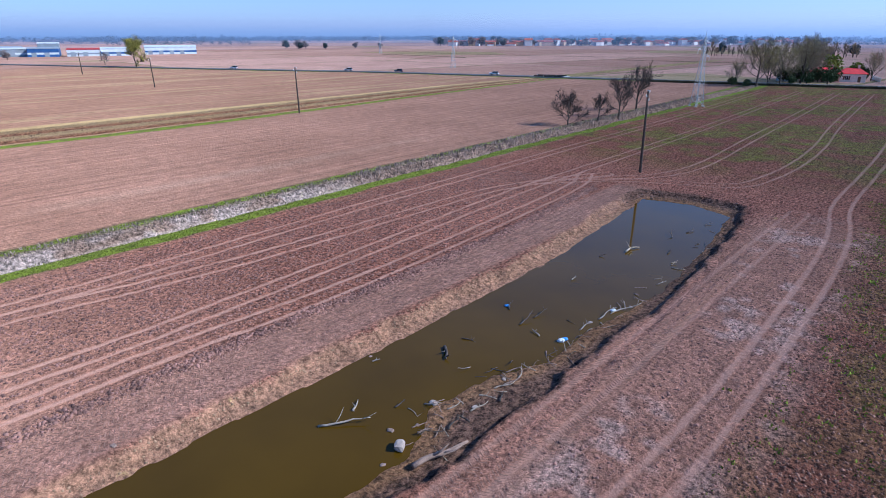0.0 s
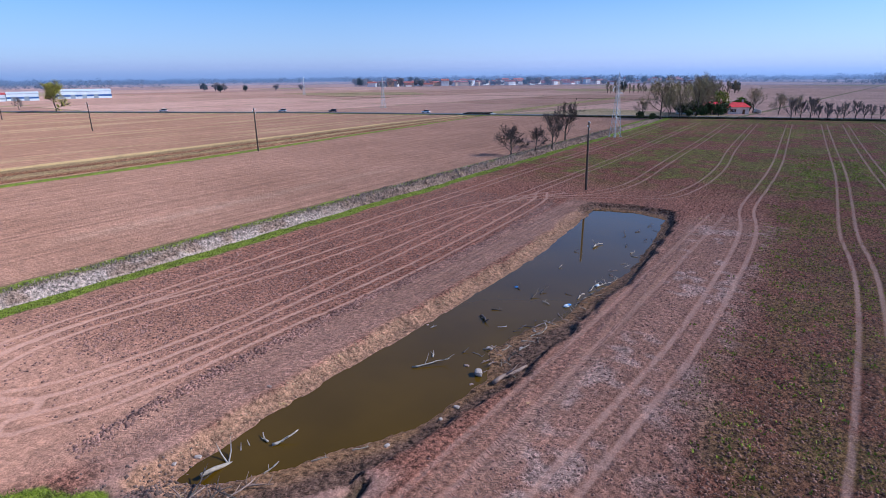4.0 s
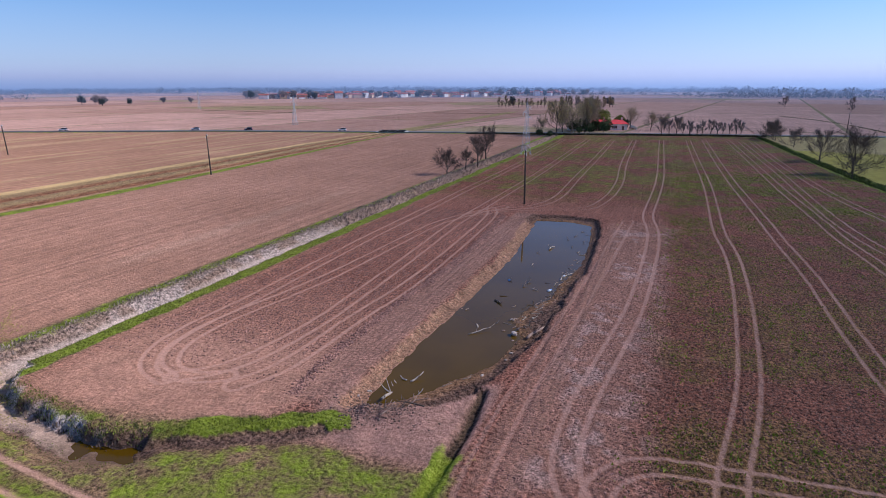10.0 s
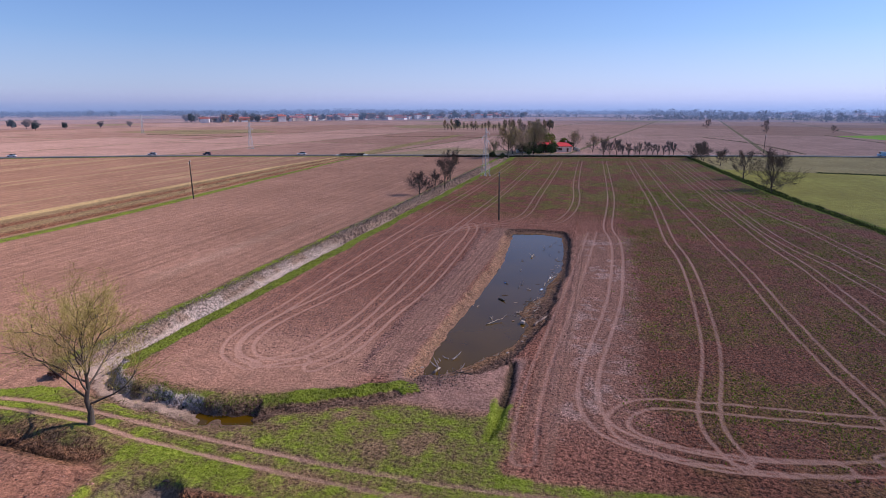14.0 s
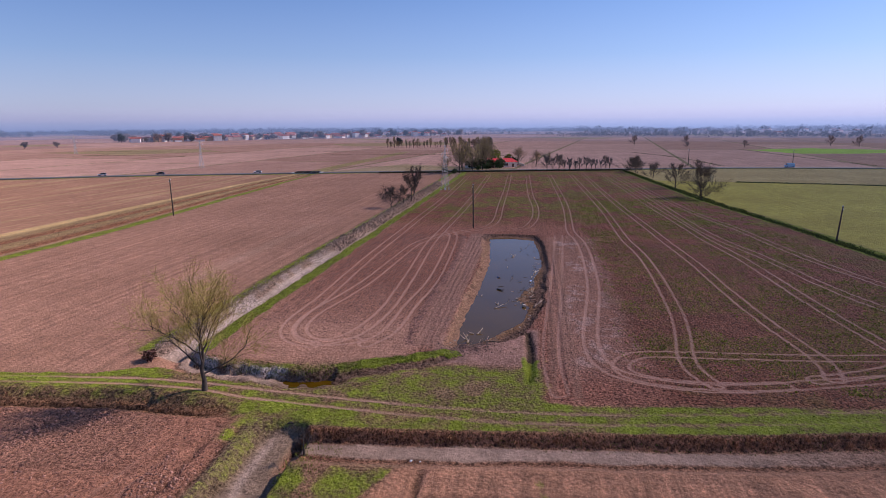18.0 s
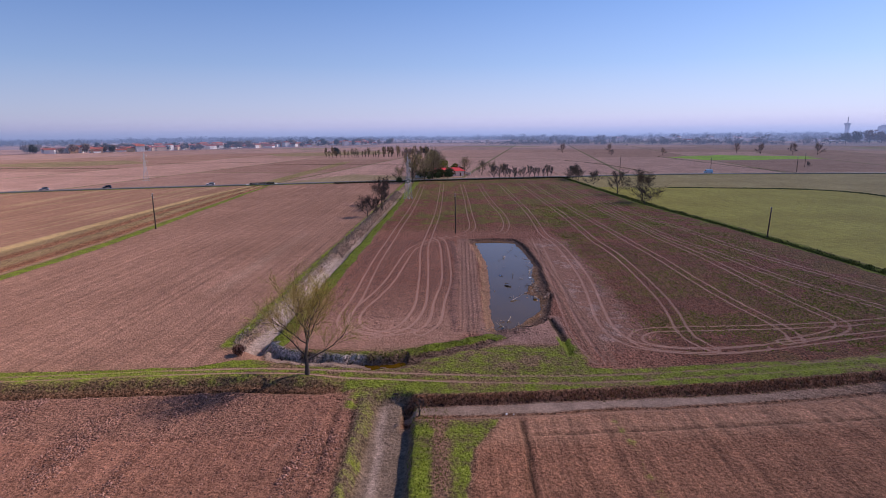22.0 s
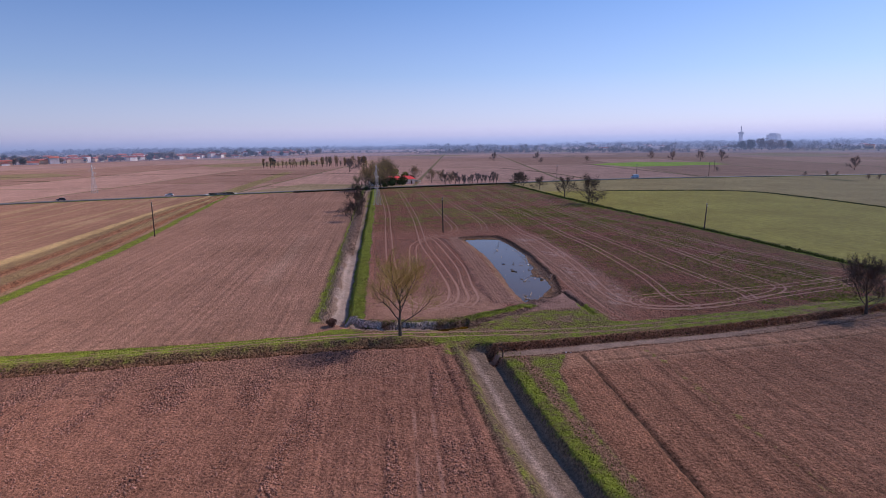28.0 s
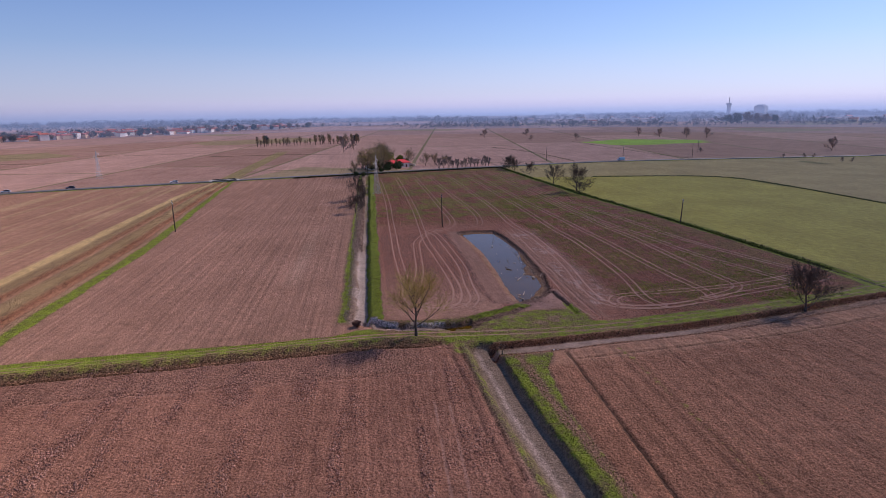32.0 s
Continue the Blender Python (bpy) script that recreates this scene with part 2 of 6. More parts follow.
    blades = mix(n, l, "MULTIPLY", 0.8, blades, ramp(n, l, mid.outputs["Fac"], [(0.3, 0.6), (0.7, 1.35)]))
    edge = maths(n, l, "ADD", grass, maths(n, l, "MULTIPLY", maths(n, l, "SUBTRACT", mid.outputs["Fac"], 0.5), 0.9))
    edge = maths(n, l, "ADD", edge, maths(n, l, "MULTIPLY", maths(n, l, "SUBTRACT", fine.outputs["Fac"], 0.5), 0.6))
    k = ramp(n, l, edge, [(0.36, 0.0), (0.62, 1.0)])
    some = maths(n, l, "GREATER_THAN", grass, 0.02)
    k = maths(n, l, "MULTIPLY", k, some)
    c = mix(n, l, "MIX", k, c, blades)
    # tyre paths: pressed pale earth with crumbled edges
    off = maths(n, l, "MULTIPLY", sep_w.outputs[0], 2.0)
    off = maths(n, l, "ADD", off, maths(n, l, "MULTIPLY", maths(n, l, "SUBTRACT", fine.outputs["Fac"], 0.5), 0.34))
    off = maths(n, l, "ADD", off, maths(n, l, "MULTIPLY", maths(n, l, "SUBTRACT", mid.outputs["Fac"], 0.5), 0.22))
    press = maths(n, l, "MULTIPLY", ramp(n, l, off, [(0.11, 1.0), (0.25, 0.0)]), sep_w.outputs[1])
    pale = mix(n, l, "MULTIPLY", 0.6, (0.55, 0.305, 0.215), ramp(n, l, tiny.outputs["Fac"], [(0.3, 0.66), (0.7, 1.25)]))
    # rims of kicked-up soil darkened: their slight shade put into the colour
    rim_shade = maths(n, l, "MULTIPLY", maths(n, l, "MULTIPLY", ramp(n, l, off, [(0.24, 0.0), (0.33, 1.0), (0.5, 0.0)]), sep_w.outputs[1]), 0.4)
    c = mix(n, l, "MULTIPLY", rim_shade, c, (0.55, 0.5, 0.48))
    c = mix(n, l, "MIX", maths(n, l, "MULTIPLY", press, 0.92), c, pale)
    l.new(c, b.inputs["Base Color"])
    h = maths(n, l, "ADD", maths(n, l, "MULTIPLY", fine.outputs["Fac"], 1.0), maths(n, l, "MULTIPLY", tiny.outputs["Fac"], 0.45))
    h = maths(n, l, "ADD", h, maths(n, l, "MULTIPLY", lump.outputs["Distance"], -0.6))
    p = n.new("ShaderNodeBump")
    p.inputs["Distance"].default_value = 0.45
    rough_soil = maths(n, l, "MULTIPLY", clod, maths(n, l, "SUBTRACT", 1.0, maths(n, l, "MULTIPLY", press, 0.7)))
    l.new(maths(n, l, "ADD", maths(n, l, "MULTIPLY", rough_soil, 0.85), 0.2), p.inputs["Strength"])
    l.new(h, p.inputs["Height"])
    l.new(p.outputs["Normal"], b.inputs["Normal"])
    return m


def water_material():
    m, n, l, b = material("pond_water", 0.04, 0, 0.5)
    b.inputs["IOR"].default_value = 1.33
    co = n.new("ShaderNodeTexCoord").outputs["Object"]
    a = noise_node(n, l, co, 0.12, 3)
    l.new(ramp(n, l, a.outputs["Fac"], [(0.3, (0.070, 0.036, 0.001)), (0.7, (0.096, 0.050, 0.002))]), b.inputs["Base Color"])
    w = noise_node(n, l, co, 2.0, 3)
    p = n.new("ShaderNodeBump")
    p.inputs["Strength"].default_value, p.inputs["Distance"].default_value = 0.06, 0.02
    l.new(w.outputs["Fac"], p.inputs["Height"])
    l.new(p.outputs["Normal"], b.inputs["Normal"])
    return m


# ---- mesh helpers ----
def mesh_of(name, verts, faces, mat=None, smooth=False):
    me = bpy.data.meshes.new(name)
    me.from_pydata(verts, [], faces)
    if mat:
        me.materials.append(mat)
    if smooth:
        me.shade_smooth()
    return me


def swarm(name, verts, n, sides, mat):
    """A mesh of many small pieces: verts in runs of n per piece, sides the faces of one piece."""
    count = len(verts) // n
    flat = np.concatenate([np.array(f) for f in sides])
    start = np.cumsum([0] + [len(f) for f in sides])
    me = bpy.data.meshes.new(name)
    me.vertices.add(len(verts))
    me.vertices.foreach_set("co", np.ascontiguousarray(verts, np.float32).ravel())
    loops = (flat[None] + n * np.arange(count)[:, None]).astype(np.int32).ravel()
    me.loops.add(len(loops))
    me.loops.foreach_set("vertex_index", loops)
    me.polygons.add(count * len(sides))
    me.polygons.foreach_set("loop_start", (start[None, :-1] + len(flat) * np.arange(count)[:, None]).astype(np.int32).ravel())
    me.update(calc_edges=True)
    me.materials.append(mat)
    return me


def part(name, bm, mat, parent, label=""):
    """Links a bmesh as one mesh object under a thing or a part."""
    if isinstance(bm, bmesh.types.BMesh):
        me = bpy.data.meshes.new(name)
        bm.to_mesh(me)
        bm.free()
    else:
        me = bm
    if mat and not me.materials:
        me.materials.append(mat)
    ob = new(name, me)
    ob.parent = parent
    return tagged(ob, label=label)


def box(bm, x0, y0, z0, x1, y1, z1, bevel=0.0, m=None):
    r = bmesh.ops.create_cube(bm, size=1.0, matrix=Matrix.Translation(((x0 + x1) / 2, (y0 + y1) / 2, (z0 + z1) / 2)) @ Matrix.Diagonal((x1 - x0, y1 - y0, z1 - z0, 1)))
    if bevel:
        edges = list({e for v in r["verts"] for e in v.link_edges})
        r = bmesh.ops.bevel(bm, geom=edges, offset=bevel, segments=1, affect="EDGES")
    if m is not None:
        bmesh.ops.transform(bm, matrix=m, verts=r["verts"])
    return bm


def tube(verts, faces, pts, radii, sides=6, cap=True):
    """A bent, tapering rod."""
    start, n = len(verts), len(pts)
    for i, p in enumerate(pts):
        a = (pts[min(i + 1, n - 1)] - pts[max(i - 1, 0)]).normalized()
        x = a.cross(Vector((0.3, 0.9, 0.31))).normalized()
        y = a.cross(x)
        for k in range(sides):
            t = 2 * math.pi * k / sides
            verts.append(p + (x * math.cos(t) + y * math.sin(t)) * radii[i])
    for i in range(n - 1):
        for k in range(sides):
            q = (k + 1) % sides
            faces.append((start + i * sides + k, start + i * sides + q, start + (i + 1) * sides + q, start + (i + 1) * sides + k))
    if cap:
        faces.append(tuple(start + k for k in reversed(range(sides))))
        faces.append(tuple(start + (n - 1) * sides + k for k in range(sides)))


# ---- ground ----
def spread(lo, stages, grow, far):
    """Grid lines from lo through stages of (limit, step), then wider and wider out to far on both sides."""
    mid, x = [lo], lo
    for limit, gap in stages:
        while x < limit:
            x += gap
            mid.append(x)
    out, d = [], stages[-1][1]
    while x < far:
        d *= grow
        x += d
        out.append(x)
    back, d, x = [], stages[0][1], lo
    while x > -far:
        d *= grow
        x -= d
        back.append(x)
    return np.array(back[::-1] + mid + out)


def build_ground():
    us, vs = spread(-64, [(72, 0.28), (100, 0.45), (160, 0.75), (270, 1.1)], 1.04, 4600), spread(-50, [(61, 0.28), (114, 0.9), (141, 0.5)], 1.04, 4600)
    V, U = np.meshgrid(vs, us)
    shape = U.shape
    near = (np.abs(U) < 520) & (np.abs(V) < 420)
    u, v = U[near], V[near]
    wob = grain(u, v, 4.0, 3) * 0.35 + grain(u, v, 1.3, 4) * 0.18

    z = np.zeros(u.shape)
    tint = np.zeros((*u.shape, 3))
    grass, clod, rows = np.zeros(u.shape), np.zeros(u.shape), np.zeros(u.shape)

    def paint(k, colour, c=None, r=None, g=None):
        tint[:] = tint * (1 - k)[:, None] + np.array(colour) * k[:, None]
        for arr, val in ((clod, c), (rows, r), (grass, g)):
            if val is not None:
                arr[:] = arr * (1 - k) + val * k

    one = np.ones(u.shape)
    _, s_road = dist(u, v, ROAD)
    d_bank, s_bank = dist(u, v, DITCH_BANK)
    d_can, s_can = dist(u, v, CANAL)
    d_b, s_b = dist(u, v, DITCH_B)
    d_tr, _ = dist(u, v, TRENCH)
    road_u = np.interp(v, [p[1] for p in ROAD][::-1], [p[0] for p in ROAD][::-1])
    sw_u = np.interp(v, [p[1] for p in FIELD_SW], [p[0] for p in FIELD_SW])
    hedge_v = np.interp(u, [p[0] for p in HEDGE], [p[1] for p in HEDGE])
    c2_v = np.interp(u, [-200, 2, 63, 122, 217, 236], [112, 115.6, 115.6, 120.5, 127.5, 129])
    c2_w = np.interp(u, [-200, 38, 170, 236], [137, 139.5, 142, 137]) - c2_v
    verge_n = np.interp(v, [-120, -41, -14, 11, 20, 34, 48, 56, 60, 74, 90, 105, 190], [18, -6.9, -12.2, -15.6, -14.4, -14, -12.5, -13.2, -15.4, -16.8, -17.5, -18.5, -26])

    # fields
    paint(one, (0.40, 0.225, 0.150), 0.34, 0.95, 0)                       # field beyond the white ditch
    past = step(-1, 1, v - c2_v - 3)
    paint(past, (0.40, 0.225, 0.14), 0.3, 0.9)
    straw = step(0.15, 0.55, grain(u / 60, v, 2.6, 131) * 0.7 + grain(u / 25, v, 1.3, 132) * 0.45)
    paint(past * straw * 0.65, (0.52, 0.37, 0.19), 0.3, 0.6)
    smear = np.exp(-((v - 70.8 + wob) / 1.6) ** 2) * step(10, 25, u) * step(130, 100, u) * step(0.0, 0.6, grain(u, v, 9, 5) + 0.3)
    paint(smear * 0.5, (0.50, 0.33, 0.23))       # past the second canal
    main = step(-0.4, 0.4, 51 - v + wob) * step(-0.4, 0.4, v - hedge_v - 1.5)
    paint(main, (0.355, 0.160, 0.106), 0.9, 0.5)
    right = step(-2.5, 2.5, 3.6 - v + wob * 3 + grain(u, v, 11, 6) * 1.6)
    green = step(0.25, 0.7, 0.5 + grain(u, v, 9, 7) * 0.3 + grain(u, v, 2.2, 8) * 0.35)
    far_dark = step(72, 95, u) * main
    paint(main * np.maximum(right, far_dark * 0.9), (0.272, 0.114, 0.070), 1.0, 0.45)
    paint(main * np.maximum(right, far_dark) * green * (0.5 + 0.35 * far_dark), (0.21, 0.165, 0.042), None, None, 0.44)
    dusty = step(0.8, 6.2, v + wob * 2.5) * step(14, 11, v) * step(70, 60, u) * step(-12, -4, u)
    paint(main * dusty, (0.40, 0.215, 0.15), 0.5, 0.3, 0.0)
    white = step(0.05, 0.5, grain(u / 3, v, 1.5, 11) * 0.55 + grain(u, v, 0.8, 12) * 0.5)
    paint(main * dusty * white * step(12, 9.5, v) * 0.6, (0.58, 0.43, 0.37), 0.8)
    strip = step(24.8, 25.6, v) * step(29.9, 29.1, v) * step(70, 66, u) * step(-5, -2, u)
    paint(main * strip, (0.38, 0.215, 0.155), 0.5, 0.45)
    churn = np.exp(-((v - np.interp(u, [-4, 5, 18, 33, 43, 65], [28.9, 29.6, 29.7, 29.2, 29.3, 30.8]) + wob * 0.5) / 0.5) ** 2) * step(66, 60, u) * step(-5, 0, u)
    paint(main * churn * 0.8, (0.23, 0.125, 0.095), 1.0)
    z += main * churn * (0.06 + 0.10 * grain(u, v, 0.7, 21))
    head = step(30, 2, u) * step(27, 31, v) * main
    paint(head * 0.7, (0.44, 0.25, 0.17), 0.3)
    turn_u = step(7, 1, u + wob) * step(-10.5, -8, u) * step(27, 29, v) * step(50.5, 48, v) * main
    ring = np.hypot((u - 5.5) * 1.15, v - 38.2) + grain(u, v, 3.5, 151) * 0.6
    arcs = np.sin(ring * 2 * math.pi / 0.85 + grain(u, v, 9, 152)) * step(-0.2, 0.5, grain(u, v, 5, 153) + 0.25)
    paint(turn_u * 0.6, (0.47, 0.275, 0.19), 0.2, 0.1)
    paint(turn_u * np.clip(-arcs, 0, 1) * 0.6, (0.33, 0.18, 0.125), 0.2)
    z += turn_u * 0.02 * arcs
    # rough soil
    lumpy = grain(u, v, 0.62, 31) * 0.6 + grain(u, v, 1.4, 32) * 0.5
    z += main * 0.05 * lumpy * np.where(right > 0.5, 1.7, 1.0)
    z += (1 - main) * 0.02 * lumpy

    # near fields
    sw = step(-0.5, 0.5, (sw_u - u) + wob) * step(37.2, 38.2, v + wob)
    paint(sw, (0.345, 0.172, 0.110), 0.45, 0.55, 0)
    furrow = np.sin(v * 2 * math.pi / 0.9 + grain(u, v, 6, 41) * 1.2)
    ridge_sw = step(-0.05, 0.55, grain(u / 22, v, 1.25, 161) * 0.8 + grain(u, v, 4.5, 162) * 0.35)
    paint(sw * ridge_sw * 0.45, (0.235, 0.112, 0.072), 0.95)
    z += sw * (0.03 * furrow + 0.06 * lumpy + 0.05 * ridge_sw * (1 + lumpy))
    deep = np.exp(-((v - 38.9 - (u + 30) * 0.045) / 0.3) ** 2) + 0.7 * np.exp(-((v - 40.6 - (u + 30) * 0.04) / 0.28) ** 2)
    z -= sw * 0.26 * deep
    # furrow bottoms darkened in colour, as shade would lie there
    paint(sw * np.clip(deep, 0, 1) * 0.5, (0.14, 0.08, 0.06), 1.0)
    cross = np.exp(-((u + 31.2 + (v - 47) * 0.045 + grain(u, v, 8, 43) * 0.5) / 0.45) ** 2) * step(42, 46, v)
    z -= sw * cross * (0.16 + 0.14 * lumpy)
    head_sw = step(-32, -30.5, u + (v - 47) * 0.045) * step(44, 48, v)
    paint(sw * head_sw * 0.5, (0.31, 0.175, 0.12), 0.8, 0.2)
    se = step(0.6, 1.8, -s_b + wob * 0.5) * step(0.5, -0.5, v - np.interp(u, [-120, -61, -44, -33, -25.7], [24, 27.4, 28.2, 27.1, 23.5]) + wob * 0.6)
    paint(se, (0.385, 0.185, 0.105), 0.5, 1.0, 0)
    z += se * 0.035 * lumpy
    pale = step(-9.5, -6.5, s_b) * se
    paint(pale * 0.8, (0.50, 0.275, 0.165), 0.3)
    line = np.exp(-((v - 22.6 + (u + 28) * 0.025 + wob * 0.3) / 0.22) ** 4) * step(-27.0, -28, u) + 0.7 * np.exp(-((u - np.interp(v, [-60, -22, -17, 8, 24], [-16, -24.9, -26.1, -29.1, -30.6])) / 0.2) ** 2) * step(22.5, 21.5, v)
    # thin cuts painted near black for the shade within them
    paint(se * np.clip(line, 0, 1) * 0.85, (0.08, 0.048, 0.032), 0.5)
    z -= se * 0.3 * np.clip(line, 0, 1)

    # green fields past the hedge, both tints lightened a little for haze
    meadow_r = step(-0.5, 0.5, hedge_v - v - 2)
    d_gd, s_gd = dist(u, v, GREEN_DITCH)
    for k in range(3):
        fresh, dull = (0.41, 0.38, 0.06)[k], (0.42, 0.345, 0.135)[k]
        tint[:, k] = tint[:, k] * (1 - meadow_r) + meadow_r * np.where(s_gd < 0, fresh, dull)
    clod[:] = clod * (1 - meadow_r) + 0.3 * meadow_r
    rows[:] = rows * (1 - meadow_r) + 0.3 * meadow_r
    grass[:] = grass * (1 - meadow_r) + np.where(s_gd < 0, 0.22, 0.10) * meadow_r
    paint(step(1.4, 0.7, d_gd) * meadow_r * 0.95, (0.05, 0.06, 0.02), 0.5, 0, 0.3)

    # wheel tracks: how far each spot lies from the middle of the nearest tyre's path
    track, worn = np.full(u.shape, 9.0), np.zeros(u.shape)
    for k, line in enumerate(RUTS):
        lu, lv = [p[0] for p in line], [p[1] for p in line]
        reach = np.flatnonzero((u > min(lu) - 3) & (u < max(lu) + 3) & (v > min(lv) - 3) & (v < max(lv) + 3))
        d, _ = dist(u[reach], v[reach], line)
        d = np.abs(d - 0.85)
        faint = (step(-8.0, -3.0, u[reach]) if k < 4 else 1.0) * (1 - 0.30 * step(25, 160, u[reach])) * (0.88 + 0.16 * grain(u[reach], v[reach], 5, 50 + k)) * (0.6 if k == 13 else 1.0)
        nearer = d < track[reach]
        track[reach] = np.minimum(d, track[reach])
        worn[reach] = np.where(nearer, faint, worn[reach])
    track, worn = np.where(main > 0.5, track, 9.0), worn * main * 0.95
    reach = np.flatnonzero((u > -95) & (u < -22) & (v > 40) & (v < 50))
    d, _ = dist(u[reach], v[reach], SW_TRACK)
    track[reach], worn[reach] = np.abs(d - 0.95), 0.55 * sw[reach] * step(-0.5, 0.3, grain(u[reach], v[reach], 4, 171))
    z -= 0.05 * step(0.34, 0.16, track)
    treads = step(11.9, 12.5, v) * step(13.4, 12.8, v) + step(9.8, 10.3, v) * step(11.2, 10.7, v)
    treads = treads * step(58, 50, u) * step(-17, -13, u)
    paint(main * treads * 0.5, (0.40, 0.225, 0.15), 0.3, 0.5)
    turf = np.exp(-((v - 11.8 + wob) / 0.7) ** 2) * step(66, 40, u) * 0.35 + np.exp(-(((u - 63) / 4) ** 2 + ((v - 11) / 1.6) ** 2)) * 0.5
    turf += np.exp(-(((v - 13.6 + wob) / 0.9) ** 2)) * step(2, -6, u) * 0.6
    grass[:] = np.maximum(grass, main * np.clip(turf, 0, 1) * 0.6)

    # white-bedded ditch and its banks
    long = step(-10.5, -8.0, u)
    w = v + grain(u, v, 7, 61) * 0.35 + grain(u, v, 1.7, 62) * 0.22
    verge = step(50.7, 51.3, w) * step(60.2, 58.6, w) * long
    paint(verge, (0.20, 0.15, 0.075), 0.7, 0, 0.62)
    lush = step(50.8, 51.3, w) * step(53.6, 53.0, w) * long
    grass[:] = np.maximum(grass, lush * 0.72)
    drop = step(53.1, 54.0, w) * step(57.6, 55.6, w) * long * step(240, 225, u)
    z -= 1.25 * drop
    bank = step(55.4, 55.9, w) * step(58.2, 57.2, w) * long
    paint(bank, (0.34, 0.245, 0.19), 0.9, 0, 0.24)
    chalk = step(55.3, 55.8, w) * step(57.6, 57.0, w) * long * step(75, 45, u) * step(-2, 6, u) * step(-0.25, 0.3, grain(u, v, 1.6, 64) + grain(u, v, 5, 65) * 0.6 + 0.15)
    bed = step(54.0, 54.4, w) * step(56.5, 56.1, w) * long
    pale_u = 0.75 + 0.25 * grain(u, v, 11, 63) - 0.35 * step(60, 120, u)
    paint(bed * np.clip(pale_u, 0, 1), (0.49, 0.385, 0.315), 0.3, 0, 0)
    paint(bed * step(62, 40, u) * step(-9, -4, u) * 0.7, (0.60, 0.51, 0.45), 0.4)
    paint(chalk * 0.55 * step(56, 40, u), (0.58, 0.51, 0.47), 0.9)

    # grassy ground round the cart track
    belt = np.where(v > 42, step(0.2, 0.9, u - sw_u + wob * 0.5), step(-4.8, -4.0, u - road_u + wob)) * step(0.4, -0.4, u - verge_n + wob)
    belt = np.maximum(belt, step(-1, 0.5, 40 - v) * step(-10, -9, v) * step(-25.0, -24.0, u + 1.2 + (14 - v) * -0.10 * (v < 24)) * step(-0.5, 0.5, np.minimum(road_u + 4, np.where(v < 15, verge_n, 99.0)) - u + wob * 0.5))
    belt = belt * np.where(v < 34, step(0.8, 1.6, s_b), 1.0)
    paint(belt, (0.30, 0.195, 0.10), 0.6, 0, 0.64)
    worn_turf = step(-0.1, 0.6, grain(u, v, 5.5, 143) * 0.7 + grain(u, v, 1.8, 144) * 0.4) * step(52, 38, v) * step(0, 12, v)
    grass[:] = grass * (1 - 0.30 * belt * worn_turf)
    streak = step(0.0, 0.5, grain(v / 12, s_road, 0.9, 141) * 0.8 + grain(u, v, 1.3, 142) * 0.35)
    grass[:] = grass * (1 - 0.28 * belt * streak)
    lawn = step(-0.5, 0.5, u - road_u) * step(-6.0, -8.5, u + wob - (v - 24) * 0.0 - np.clip(v - 24, 0, 30) * -0.15) * step(13.2, 14.2, v) * step(53, 50, v)
    paint(lawn, (0.31, 0.205, 0.115), 0.8, 0, 0.52)
    bald = step(0.15, 0.6, grain(u, v, 3.3, 98) * 0.7 + grain(u, v, 1.2, 99) * 0.4)
    grass[:] = grass * (1 - 0.45 * lawn * bald)
    grass[:] = grass * (1 - 0.5 * lawn * np.exp(-(((u + 14.5) / 1.2) ** 2 + ((v - 23) / 1.2) ** 2)))
    reach_l = step(48, 56, v)
    grass[:] = np.where((reach_l > 0.5) & (u < verge_n) & (u > sw_u + 0.8), np.maximum(grass, 0.6), grass)
    wheel = np.exp(-((np.abs(s_road) - 0.9 + wob * 0.2) / 0.30) ** 4) * (1 - 0.5 * step(58, 68, v))
    keep = np.clip(0.75 + 0.4 * grain(u, v, 6, 71) - 0.45 * step(20, 0, v) * step(-60, -10, v), 0.15, 1)
    paint(wheel * keep * 0.45, (0.40, 0.27, 0.17), 0.4, 0)
    grass[:] = grass * (1 - wheel * keep * 0.5)
    lane = np.abs(np.abs(s_road) - 0.9)
    on_lane = (lane < track) & (u < verge_n + 0.6)
    track, worn = np.where(on_lane, lane, track), np.where(on_lane, np.clip(keep * (1 - 0.5 * step(58, 68, v)) * (0.42 + 0.43 * step(22, 34, v)), 0, 1), worn)
    z -= 0.06 * wheel
    # drop from the verge to the south-west field
    lip = step(-1.8, -0.6, u - sw_u) * step(1.8, 0.6, u - sw_u) * step(40, 44, v)
    z -= lip * 0.45
    paint(lip * 0.9, (0.25, 0.135, 0.07), 0.9, 0, 0.10)
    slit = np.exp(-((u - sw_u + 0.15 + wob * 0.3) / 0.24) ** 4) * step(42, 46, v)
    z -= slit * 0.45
    # slit's inner shade painted on as near-black earth
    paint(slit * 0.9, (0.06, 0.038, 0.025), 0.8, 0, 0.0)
    brow = step(0.5, 1.1, u - sw_u) * step(3.2, 1.8, u - sw_u + wob) * step(42, 46, v)
    paint(brow * 0.8, (0.26, 0.165, 0.09), 0.9, 0, 0.34)
    z += step(0.4, 2.2, u - sw_u) * step(5.0, 3.0, u - sw_u) * step(42, 46, v) * 0.25

    # muddy yard at the pond's near end
    mud = step(-8.2, -6.4, u + wob) * step(3.5, 1.5, u - (20 - v) * 0.3) * step(13.6, 14.6, v) * step(26.5, 25, v)
    paint(mud, (0.43, 0.255, 0.195), 0.3, 0, 0.0)
    z += mud * (0.07 * grain(u, v, 1.1, 81) + 0.1 * grain(u, v, 2.6, 82))
